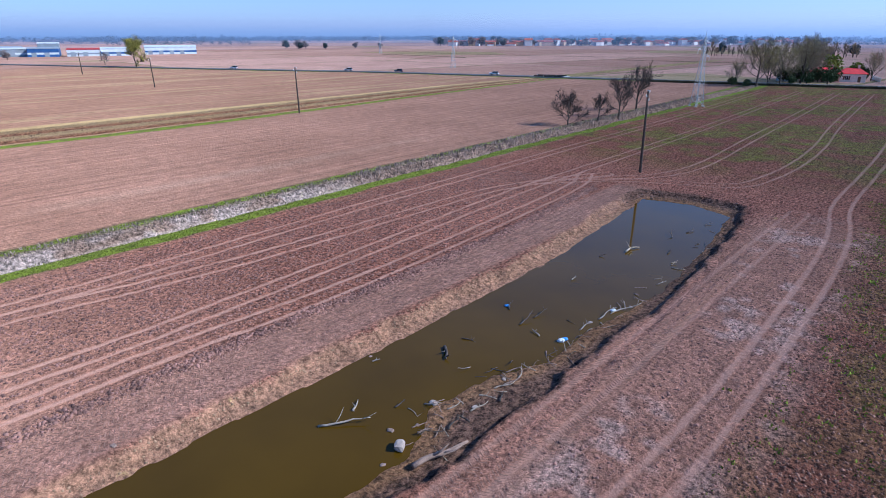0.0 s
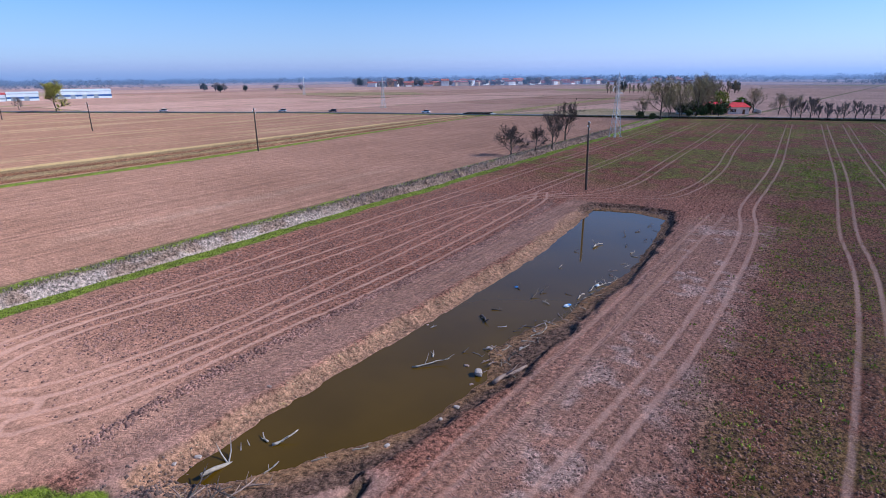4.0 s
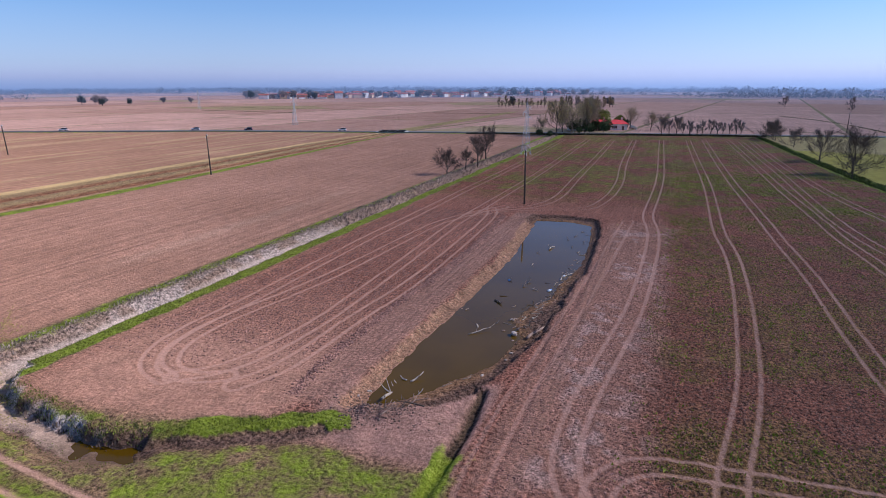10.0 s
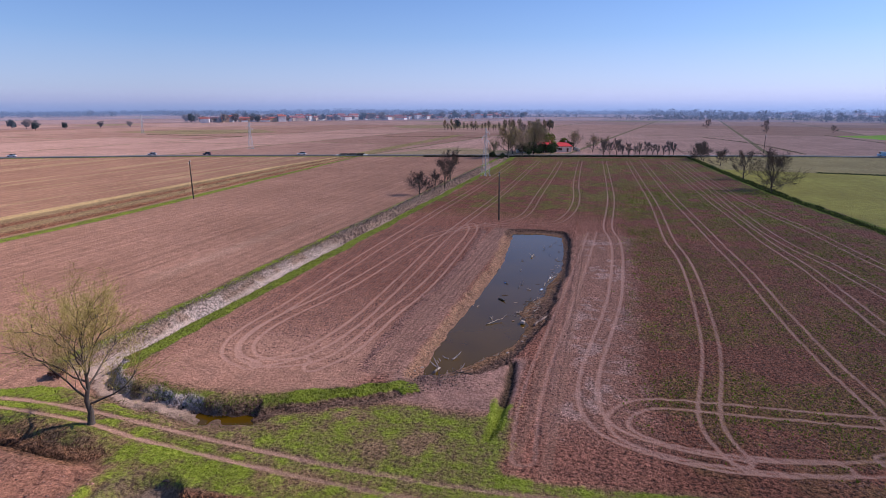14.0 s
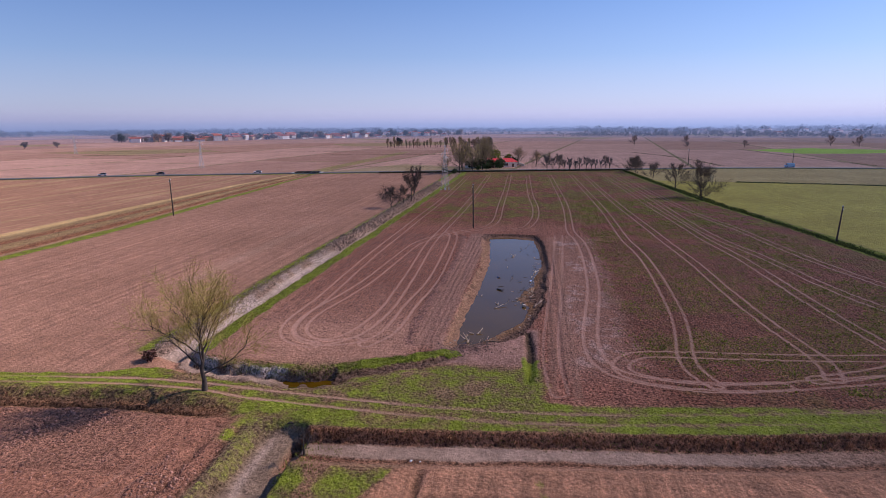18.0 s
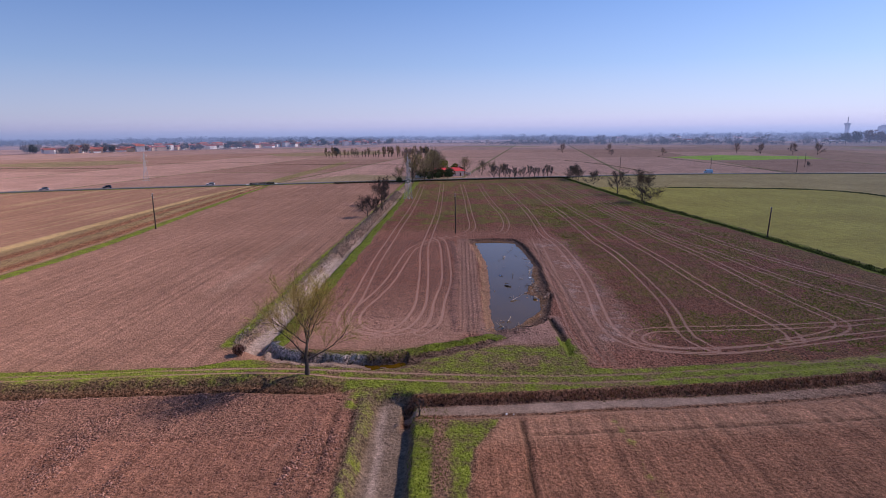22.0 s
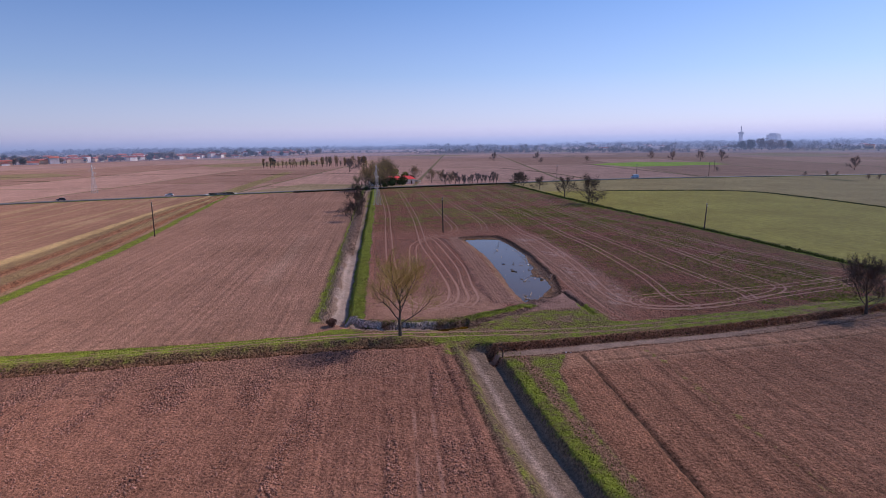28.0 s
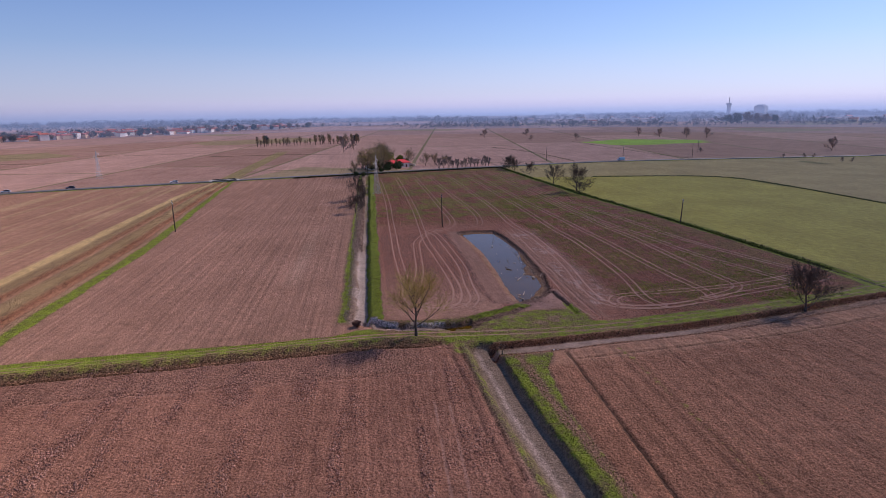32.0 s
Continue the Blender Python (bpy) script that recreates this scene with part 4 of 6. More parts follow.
def tree_parts(seed, height_m, spread_k=0.5, limbs=6, fork=0.25, up=0.35, twig_r=0.016, leaves=0, leaf_size=0.09, density=5, wob=0.25):
    """Trunk, limbs, twigs and leaves of a tree as lists of vertices and faces."""
    r = random.Random(seed)
    trunk, twigs, bud = ([], []), ([], []), ([], [])
    boughs, tips = [], []
    h = height_m
    base_r = h * 0.019 + 0.05
    lean = Vector((r.uniform(-0.06, 0.06), r.uniform(-0.06, 0.06), 1)).normalized()
    top = h * 0.62
    pts = [Vector((0, 0, -0.3))] + [lean * (top * k / 6) + Vector((r.uniform(-1, 1), r.uniform(-1, 1), 0)) * 0.012 * h for k in range(7)]
    pts[1] = Vector((0, 0, 0))
    rad = [base_r * 1.45, base_r * 1.25] + [base_r * (1 - 0.80 * (k / 6)) for k in range(1, 7)]
    tube(*trunk, pts, rad, 9)

    def rod(store, p, d, length, rad0, n, sides, bend):
        out, q, e = [p.copy()], p.copy(), d.copy()
        for _ in range(n):
            e = (e + rnd_dir(r) * bend + Vector((0, 0, up * 0.25))).normalized()
            q = q + e * (length / n)
            out.append(q.copy())
        tube(*store, out, [max(rad0 * (1 - 0.8 * k / n), 0.006) for k in range(n + 1)], sides, False)
        return out, e

    def twig_fan(p, d, length, count):
        for _ in range(count):
            e = (d + rnd_dir(r) * 0.6 + Vector((0, 0, up * 0.4))).normalized()
            s = length * r.uniform(0.5, 1.3)
            start = len(twigs[0])
            side = e.cross(Vector((0.2, 0.7, 0.5))).normalized()
            other = e.cross(side)
            k = twig_r
            twigs[0].extend([p + side * k, p - side * k * 0.5 + other * k * 0.8, p - side * k * 0.5 - other * k * 0.8, p + e * s + rnd_dir(r) * 0.05 * s])
            twigs[1].extend([(start, start + 1, start + 3), (start + 1, start + 2, start + 3), (start + 2, start, start + 3)])
            tips.append((p + e * s * r.uniform(0.45, 1.0), e))

    starts = [(fork + (1 - fork) * (k / max(limbs - 1, 1)) ** 0.8) for k in range(limbs)]
    for k, f in enumerate(starts):
        i = min(int(1 + f * 6), 6)
        p = pts[i].lerp(pts[min(i + 1, 7)], (1 + f * 6) % 1)
        a = k * 2.4 + r.uniform(-0.5, 0.5)
        d = Vector((math.cos(a), math.sin(a), 0.36 + 0.9 * f + r.uniform(-0.1, 0.25))).normalized()
        length = h * spread_k * (1.05 - 0.4 * f) * r.uniform(0.85, 1.15)
        bough = ([], [])
        line, e = rod(bough, p, d, length, base_r * (0.46 - 0.22 * f), 5, 6, wob)
        boughs.append(bough)
        for j in range(1, 6):
            for _ in range(2 if j > 1 else 1):
                d2 = ((line[j] - line[j - 1]).normalized() + rnd_dir(r) * 0.8 + Vector((0, 0, up))).normalized()
                l2 = length * r.uniform(0.26, 0.46)
                sub, e2 = rod(bough, line[j], d2, l2, base_r * 0.13, 3, 4, wob)
                for q in range(1, 4):
                    for _ in range(2):
                        d3 = (e2 + rnd_dir(r) * 0.9 + Vector((0, 0, up * 0.8))).normalized()
                        third, e3 = rod(twigs, sub[q], d3, l2 * r.uniform(0.4, 0.7), twig_r * 1.6, 2, 3, wob)
                        twig_fan(third[1], e3, l2 * 0.6, density)
                        twig_fan(third[2], e3, l2 * 0.65, density)
    for _ in range(leaves):
        p, e = tips[r.randrange(len(tips))]
        q = p + rnd_dir(r) * leaf_size * 2.2
        a, b = rnd_dir(r) * leaf_size, rnd_dir(r) * leaf_size * 0.7
        s = len(bud[0])
        bud[0].extend([q - a, q + b, q + a, q - b])
        bud[1].append((s, s + 1, s + 2, s + 3))
    return trunk, boughs, twigs, bud


def make_tree(name, at, seed, height_m, label, leaf_mat=None, twig_mat=None, group="", turn=0.0, **kw):
    t = thing(name, at, label, "tree", group, turn)
    trunk, boughs, twigs, bud = tree_parts(seed, height_m, **kw)
    part("trunk", mesh_of("trunk", *trunk, BARK, True), None, t)
    for b in boughs:
        part("limb", mesh_of("limb", *b, BARK, True), None, t)
    part("crown", mesh_of("crown", *twigs, twig_mat or TWIG), None, t)
    if bud[0]:
        part("foliage", mesh_of("foliage", *bud, leaf_mat or BUD), None, t)
    return t


def bushy(name, at, seed, height_m, width, label, mat, count=900, size=0.3, category="tree", group=""):
    """A dense crown of leaf clumps with an uneven outline on a short stem."""
    r = random.Random(seed)
    t = thing(name, at, label, category, group)
    stem = ([], [])
    tube(*stem, [Vector((0, 0, -0.2)), Vector((0.05, 0, height_m * 0.3)), Vector((-0.1, 0.1, height_m * 0.7))], [height_m * 0.035, height_m * 0.025, 0.03], 6)
    for k in range(5):
        a = k * 1.26
        tube(*stem, [Vector((0, 0, height_m * 0.25)), Vector((math.cos(a) * width * 0.2, math.sin(a) * width * 0.2, height_m * 0.5)), Vector((math.cos(a) * width * 0.36, math.sin(a) * width * 0.36, height_m * 0.72))], [height_m * 0.015, 0.04, 0.02], 4)
    part("trunk", mesh_of("trunk", *stem, BARK, True), None, t)
    blobs = [(Vector((r.uniform(-0.3, 0.3) * width, r.uniform(-0.3, 0.3) * width, height_m * r.uniform(0.35, 0.82))), r.uniform(0.16, 0.3) * width) for _ in range(11)]
    verts, faces = [], []
    for _ in range(count):
        c, rad = blobs[r.randrange(len(blobs))]
        q = c + rnd_dir(r) * rad * r.uniform(0.55, 1.1)
        q.z = max(q.z, 0.05 * height_m)
        a, b = rnd_dir(r) * size, rnd_dir(r) * size
        s = len(verts)
        verts.extend([q - a, q + b, q + a * 0.9, q - b])
        faces.append((s, s + 1, s + 2, s + 3))
    part("crown", mesh_of("crown", verts, faces, mat), None, t)
    return t


def repeat(ob, at, turn=0.0, scale=1.0, label="", group=""):
    c = copy_thing(ob, Matrix.Translation(at) @ Matrix.Rotation(turn, 4, "Z"))
    c.scale = (scale, scale, scale)
    return tagged(c, label, "", group)


# lone budding tree by the cart track
make_tree("willow_tree", on(-45.9, 17.2), 5, 10.2, "lone budding tree with pale yellow-green twigs beside the cart track", BUD, WILLOW, limbs=13, fork=0.26, spread_k=0.60, up=0.2, leaves=20000, leaf_size=0.032, density=5, twig_r=0.007)
# bare tree on the bank of the side ditch
make_tree("bare_tree", on(11.4, -30.0), 8, 9.2, "bare dark tree standing on the ditch bank", None, TWIG, limbs=13, fork=0.10, spread_k=0.54, up=0.18, density=8, twig_r=0.010)
# group on the white ditch
make_tree("ditch_tree", on(28.0, 119.9), 21, 6.6, "bare round-headed tree on the ditch bank", None, TWIG, "trees on the ditch", limbs=13, fork=0.05, spread_k=0.50, up=0.12, density=5, twig_r=0.011)
make_tree("ditch_tree", on(36.0, 126.8), 22, 6.2, "small bare slanting tree on the ditch bank", None, TWIG, "trees on the ditch", limbs=8, fork=0.25, spread_k=0.38, up=0.35, density=4, twig_r=0.011)
make_tree("ditch_tree", on(42.4, 133.0), 23, 9.6, "tall bare forked tree on the ditch bank", None, TWIG, "trees on the ditch", limbs=11, fork=0.16, spread_k=0.46, up=0.30, density=4, twig_r=0.011)
make_tree("ditch_tree", on(50.5, 145.0), 24, 10.6, "tall bare tree with upright limbs on the ditch bank", None, TWIG, "trees on the ditch", limbs=12, fork=0.2, spread_k=0.46, up=0.28, density=4, twig_r=0.011)
# trees along the hedge
t_c = make_tree("hedge_tree", on(128.5, 83.0), 31, 11.0, "broad bare tree with a dense dark crown at the field edge", None, TWIG, "hedgerow trees", limbs=16, fork=0.08, spread_k=0.56, up=0.18, density=5, twig_r=0.012)
t_d = make_tree("hedge_tree", on(143.5, 104.0), 32, 10.2, "bare spreading tree at the field edge", None, TWIG, "hedgerow trees", limbs=13, fork=0.12, spread_k=0.50, up=0.22, density=4, twig_r=0.012)
for x, y, s, k in ((173, 137.5, 0.6, t_c), (190, 161.5, 0.66, t_c), (194.5, 167.5, 0.74, t_d), (186, 157, 0.7, t_d), (199, 170, 0.66, t_c), (119.5, 76.5, 0.6, t_d)):
    repeat(k, on(x, y), rng.uniform(0, 6), s, "smaller bare tree in the hedge line", "hedgerow trees")

# copse round the farmhouse
w_a = make_tree("copse_tree", on(117.0, 214), 41, 16.5, "tall tree with budding yellowish twigs near the farmhouse", BUD, PALETWIG, "farmhouse copse", limbs=15, fork=0.22, spread_k=0.47, up=0.24, density=4, twig_r=0.014, leaves=5000, leaf_size=0.07)
w_b = make_tree("copse_tree", on(139, 224), 42, 16.5, "tall bare twiggy tree near the farmhouse", BUD, PALETWIG, "farmhouse copse", limbs=15, fork=0.16, spread_k=0.48, up=0.26, density=4, twig_r=0.015, leaves=1500, leaf_size=0.07)
for x, y, s, k in ((112, 220, 0.5, w_b), (126, 215, 0.86, w_a), (130, 230, 0.55, w_b), (146, 231, 0.85, w_b), (151, 240, 1.0, w_b), (138, 243, 0.6, w_a),
                   (178, 224, 0.55, w_b), (184, 221, 0.5, w_b), (189, 216, 0.42, w_b), (158, 248, 0.9, w_a), (176, 238, 0.66, w_b)):
    repeat(k, on(x, y), rng.uniform(0, 6), s, "", "farmhouse copse")
g_a = bushy("green_tree", on(163, 243), 51, 9.5, 9, "leafy light-green tree behind the farmhouse", LEAF, 1500, 0.42, "tree", "farmhouse copse")
repeat(g_a, on(174, 244), 2.0, 0.7, "leafy olive-green tree beside the farmhouse", "farmhouse copse")
repeat(g_a, on(156, 250), 4.0, 0.95, "", "farmhouse copse")
e_a = bushy("evergreen_shrub", on(146, 219), 52, 6.0, 7, "dark evergreen shrub in the farmhouse garden", DARKLEAF, 900, 0.4, "shrub", "garden shrubs")
for x, y, s in ((139.5, 221, 0.7), (149.5, 230, 0.9), (133, 219, 0.5), (108, 214, 0.5), (112, 212, 0.45), (154, 229, 0.5), (172, 238, 0.8), (143, 233, 1.0), (136, 230, 0.9)):
    repeat(e_a, on(x, y), rng.uniform(0, 6), s, "", "garden shrubs")
# thin row along the far road
t_e = make_tree("roadside_tree", on(176, 194.5), 61, 7.4, "slim bare roadside tree at the field's far end", None, FARTWIG, "roadside row", limbs=8, fork=0.2, spread_k=0.34, up=0.5, density=3, twig_r=0.016, wob=0.2)
for k in range(13):
    q = k / 12
    repeat(t_e, on(164.5 + 34 * q + rng.uniform(-0.8, 0.8), 199 - 13.5 * q + rng.uniform(-1, 1)), rng.uniform(0, 6), rng.uniform(0.75, 1.3) * (0.65 if 0.28 < q < 0.42 else 1), "", "roadside row")
# far single trees
make_tree("field_tree", on(-163, 346), 71, 16.5, "large round yellowish tree beside the far road", BUD, TWIG, "far trees", limbs=9, fork=0.16, spread_k=0.42, up=0.2, density=5, twig_r=0.045, leaves=6000, leaf_size=0.22)
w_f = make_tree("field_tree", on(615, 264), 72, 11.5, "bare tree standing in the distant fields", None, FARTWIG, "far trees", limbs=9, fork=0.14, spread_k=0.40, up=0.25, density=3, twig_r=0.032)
for x, y, s in ((-197, 379, 0.8), (599, 231, 1.2), (598, 199, 1.3), (607, 179, 1.3), (449, 32, 1.2), (236, 381, 1.3), (262, 398, 1.1), (470, 330, 0.7), (520, 300, 0.8), (365, 36, 0.4), (372, 31, 0.35), (340, 10, 0.4), (345, 5, 0.35),
                (352, 46, 0.4), (383, 112, 0.45), (500, 420, 1.2), (560, 395, 1.1)):
    repeat(w_f, on(x, y), rng.uniform(0, 6), s * 0.85, "bare tree standing in the distant fields", "far trees")

w_g = make_tree("poplar_tree", Vector((240, 533, 0)), 73, 13, "slim upright poplar in the row past the road", None, PALETWIG, "poplar row", limbs=9, fork=0.15, spread_k=0.26, up=0.6, density=3, twig_r=0.026, wob=0.15)
for k in range(34):
    q = (k + rng.uniform(-0.4, 0.4)) / 33
    repeat(w_g, Vector((242 + 100 * q, 530 - 46 * q + rng.uniform(-3, 3), 0)), rng.uniform(0, 6), rng.uniform(0.55, 1.15), "", "poplar row")


# ---- poles and pylons ----
def utility_pole(at, tall, label, lean=(0, 0)):
    t = thing("utility_pole", at, label, "pole", "line of poles")
    top = Vector((lean[0], lean[1], tall))
    post = ([], [])
    tube(*post, [Vector((0, 0, -0.5)), Vector((0, 0, 0.1)), top * 0.5, top], [0.19, 0.185, 0.155, 0.125], 12)
    part("post", mesh_of("post", *post, POLEWOOD, True), None, t)
    cap = ([], [])
    tube(*cap, [top + Vector((0, 0, -0.02)), top + Vector((0, 0, 0.06)), top + Vector((0, 0, 0.13))], [0.145, 0.14, 0.02], 10)
    part("cap", mesh_of("cap", *cap, STEEL), None, t)
    for k, (z, side) in enumerate(((-0.25, 1), (-0.7, -1), (-1.25, 1))):
        bm = bmesh.new()
        box(bm, -0.03, min(0.1 * side, 0.42 * side), tall + z - 0.04, 0.03, max(0.1 * side, 0.42 * side), tall + z + 0.04, 0.01, Matrix.Translation((lean[0], lean[1], 0)))
        arm = part("bracket", bm, STEEL, t)
        ins = ([], [])
        c = Vector((lean[0], lean[1] + 0.38 * side, tall + z + 0.04))
        tube(*ins, [c, c + Vector((0, 0, 0.06)), c + Vector((0, 0, 0.1)), c + Vector((0, 0, 0.16)), c + Vector((0, 0, 0.24))], [0.03, 0.08, 0.05, 0.085, 0.04], 8)
        part("insulator", mesh_of("insulator", *ins, PORCELAIN, True), None, arm)
    return t


POLE = "weathered dark wooden utility pole with white insulators in the field"
for x, y, h, l in ((27.85, 76.4, 10.6, (-0.1, -0.1)), (-30.6, 140.6, 10.4, (0.15, -0.3)), (80.5, 18.5, 8.0, (0.5, 0.3)), (-95.8, 214, 9.8, (0.1, -0.3)), (-160, 286, 9.8, (0, 0))):
    ob = utility_pole(on(x, y), h, POLE, l)
    ob.rotation_euler.z = math.atan2(-60, 55)
for x, y in ((332, 101), (383, 114), (285.5, 133), (253.5, 176)):
    utility_pole(on(x, y), 9.5, "far wooden utility pole beside the country road")


def pylon(at, tall, turn, label):
    t = thing("lattice_pylon", at, label, "pylon", "power line pylons", turn)
    waist = tall * 0.62

    def half(z):
        return 1.15 - (1.15 - 0.42) * min(z / waist, 1) - max(0, (z - waist) / (tall - waist)) * 0.30

    corners = ((1, 1), (-1, 1), (-1, -1), (1, -1))
    for sx, sy in corners:
        leg = ([], [])
        zs = [-0.2, 0.0, waist, tall * 0.93]
        tube(*leg, [Vector((sx * half(max(z, 0)), sy * half(max(z, 0)), z)) for z in zs], [0.065, 0.065, 0.055, 0.04], 4)
        part("leg", mesh_of("leg", *leg, STEEL), None, t)
        bm = bmesh.new()
        box(bm, sx * 1.15 - 0.3, sy * 1.15 - 0.3, -0.4, sx * 1.15 + 0.3, sy * 1.15 + 0.3, 0.25, 0.04)
        part("footing", bm, CONCRETE, t)
    z, n = 0.3, 0
    while z < tall * 0.90:
        top = min(z + max(half(z) * 1.75, 0.7), tall * 0.93)
        v, f = [], []
        for k in range(4):
            (ax, ay), (bx, by) = corners[k], corners[(k + 1) % 4]
            lo, hi = half(z), half(top)
            tube(v, f, [Vector((ax * lo, ay * lo, z)), Vector((bx * hi, by * hi, top))], [0.026, 0.026], 4)
            tube(v, f, [Vector((bx * lo, by * lo, z)), Vector((ax * hi, ay * hi, top))], [0.026, 0.026], 4)
            tube(v, f, [Vector((ax * hi, ay * hi, top)), Vector((bx * hi, by * hi, top))], [0.024, 0.024], 4)
        part("brace_panel", mesh_of("brace_panel", v, f, STEEL), None, t)
        z, n = top, n + 1
    peak = ([], [])
    tube(*peak, [Vector((0, 0, tall * 0.90)), Vector((0, 0, tall))], [0.09, 0.03], 6)
    part("peak", mesh_of("peak", *peak, STEEL), None, t)
    for z, side, out in ((tall * 0.66, 1, 1.9), (tall * 0.75, -1, 1.8), (tall * 0.84, 1, 1.7)):
        v, f = [], []
        for s in (-1, 1):
            w = half(z) * 0.9
            tube(v, f, [Vector((side * w, s * w, z)), Vector((side * out, 0, z + 0.15))], [0.045, 0.035], 4)
            tube(v, f, [Vector((side * w, s * w, z + 0.7)), Vector((side * out, 0, z + 0.15))], [0.04, 0.03], 4)
        arm = part("crossarm", mesh_of("crossarm", v, f, STEEL), None, t)
        ins = ([], [])
        pts = [Vector((side * out, 0, z + 0.12 - 0.1 * k)) for k in range(11)]
        tube(*ins, pts, [0.035 if k % 2 else 0.075 for k in range(11)], 8)
        part("insulator_string", mesh_of("insulator_string", *ins, PORCELAIN), None, arm)
    return t


PY = math.atan2(185, -55) - math.pi / 2
pylon(on(68.6, 152.6), 18.3, PY, "galvanised lattice power pylon on concrete footings")
pylon(on(13.5, 336), 17.5, PY, "distant galvanised lattice power pylon in a field")
pylon(on(-46, 600), 18, PY, "distant galvanised lattice power pylon in a field")


# ---- buildings ----
def gable(bm, x0, y0, x1, y1, z, rise, over=0.4, hip=0.0, thick=0.18):
    """A pitched roof with thickness over a rectangle; hip: how far the ridge's ends stand in."""
    x0, x1, y0, y1 = x0 - over, x1 + over, y0 - over, y1 + over
    ym = (y0 + y1) / 2
    lo = [(x0, y0), (x1, y0), (x1, y1), (x0, y1)]
    rim0 = [bm.verts.new((x, y, z - thick)) for x, y in lo]
    rim1 = [bm.verts.new((x, y, z)) for x, y in lo]
    a, b = bm.verts.new((x0 + hip, ym, z + rise)), bm.verts.new((x1 - hip, ym, z + rise))
    bm.faces.new(rim0[::-1])
    for k in range(4):
        q = (k + 1) % 4
        bm.faces.new((rim0[k], rim0[q], rim1[q], rim1[k]))
    bm.faces.new((rim1[0], rim1[1], b, a))
    bm.faces.new((rim1[2], rim1[3], a, b))
    bm.faces.new((rim1[1], rim1[2], b))
    bm.faces.new((rim1[3], rim1[0], a))
    return bm


def add_window(parent, x, y, z, w, h, nx, ny, shutters=True):
    """A framed window with shutters in the wall plane that faces (nx, ny)."""
    m = Matrix.Translation((x, y, z)) @ Matrix.Rotation(math.atan2(ny, nx) + math.pi / 2, 4, "Z")
    bm = bmesh.new()
    for x0, z0, x1, z1 in ((-w / 2 - 0.08, -0.08, w / 2 + 0.08, 0.0), (-w / 2 - 0.08, h, w / 2 + 0.08, h + 0.08), (-w / 2 - 0.08, 0, -w / 2, h), (w / 2, 0, w / 2 + 0.08, h), (-0.03, 0, 0.03, h)):
        box(bm, x0, -0.07, z0, x1, 0.05, z1, 0, m)
    win = part("window", bm, FRAMEW, parent)
    bm = bmesh.new()
    part("pane", box(bm, -w / 2, -0.02, 0, w / 2, 0.02, h, 0, m), GLASS, win)
    if shutters:
        for s in (-1, 1):
            bm = bmesh.new()
            c = s * (w / 2 + 0.08 + w / 4)
            part("shutter", box(bm, c - w / 4, -0.06, -0.03, c + w / 4, -0.012, h + 0.03, 0, m), SHUTTER, win)


def house(name, at, turn, lx, ly, storeys, label, wall, roof, hip=0.0, group="", windows=True, chimney=True):
    t = thing(name, at, label, "house", group, turn)
    h = storeys * 2.9 + 0.3
    bm = bmesh.new()
    part("wall", box(bm, -lx / 2, -ly / 2, -0.3, lx / 2, ly / 2, h), wall, t)
    r = part("roof", gable(bmesh.new(), -lx / 2, -ly / 2, lx / 2, ly / 2, h + 0.02, ly * 0.24, 0.55, hip), roof, t)
    if chimney:
        bm = bmesh.new()
        box(bm, lx * 0.2, -0.3, h + ly * 0.1, lx * 0.2 + 0.6, 0.3, h + ly * 0.24 + 1.0, 0.03)
        part("chimney", box(bm, lx * 0.2 - 0.1, -0.4, h + ly * 0.24 + 0.95, lx * 0.2 + 0.7, 0.4, h + ly * 0.24 + 1.1), wall, r)
    if windows:
        for s in range(storeys):
            for k in range(max(int(lx / 3), 1)):
                x = -lx / 2 + lx * (k + 0.5) / max(int(lx / 3), 1)
                for side in (-1, 1):
                    if s == 0 and k == 1 and side == -1:
                        bm = bmesh.new()
                        d = part("door", box(bm, x - 0.5, -ly / 2 - 0.04, 0.0, x + 0.5, -ly / 2 + 0.02, 2.1, 0.015), SHUTTER, t)
                        bm = bmesh.new()
                        part("handle", box(bm, x + 0.35, -ly / 2 - 0.08, 0.98, x + 0.42, -ly / 2 - 0.04, 1.06), STEEL, d)
                        continue
                    add_window(t, x, side * ly / 2, 0.95 + s * 2.9, 1.1, 1.35, 0, side)
            for side in (-1, 1):
                add_window(t, side * lx / 2, 0, 0.95 + s * 2.9, 1.1, 1.35, side, 0)
    return t


farm_turn = math.atan2(-0.6, 1.0)
house("farmhouse", on(155, 236.0), farm_turn, 11.0, 8.5, 1, "farmhouse with a bright red hipped tile roof", PINK, TERRACOTTA, 2.6)
house("farmhouse", on(165, 234.0), farm_turn + 0.1, 8.5, 8, 1, "second farm building with a bright red hipped roof", PLASTER, TERRACOTTA, 2.5)
house("farm_shed", on(143, 239), farm_turn, 8, 5, 1, "small outbuilding with a dull tile roof among the trees", PLASTER, OLDROOF, 0, "", False, False)


def garden_wall(a, b, label):
    d = Vector(b) - Vector(a)
    t = thing("garden_wall", on(*a), label, "wall", "", math.atan2(d.y, d.x))
    bm = bmesh.new()
    part("panel", box(bm, 0, -0.12, -0.3, d.length, 0.12, 1.25), PLASTER, t)
    bm = bmesh.new()
    part("coping", box(bm, -0.05, -0.17, 1.25, d.length + 0.05, 0.17, 1.33, 0.02), CONCRETE, t)
    for k in range(int(d.length / 5) + 1):
        bm = bmesh.new()
        part("pillar", box(bm, k * 5 - 0.2, -0.2, -0.3, k * 5 + 0.2, 0.2, 1.6, 0.03), PLASTER, t)


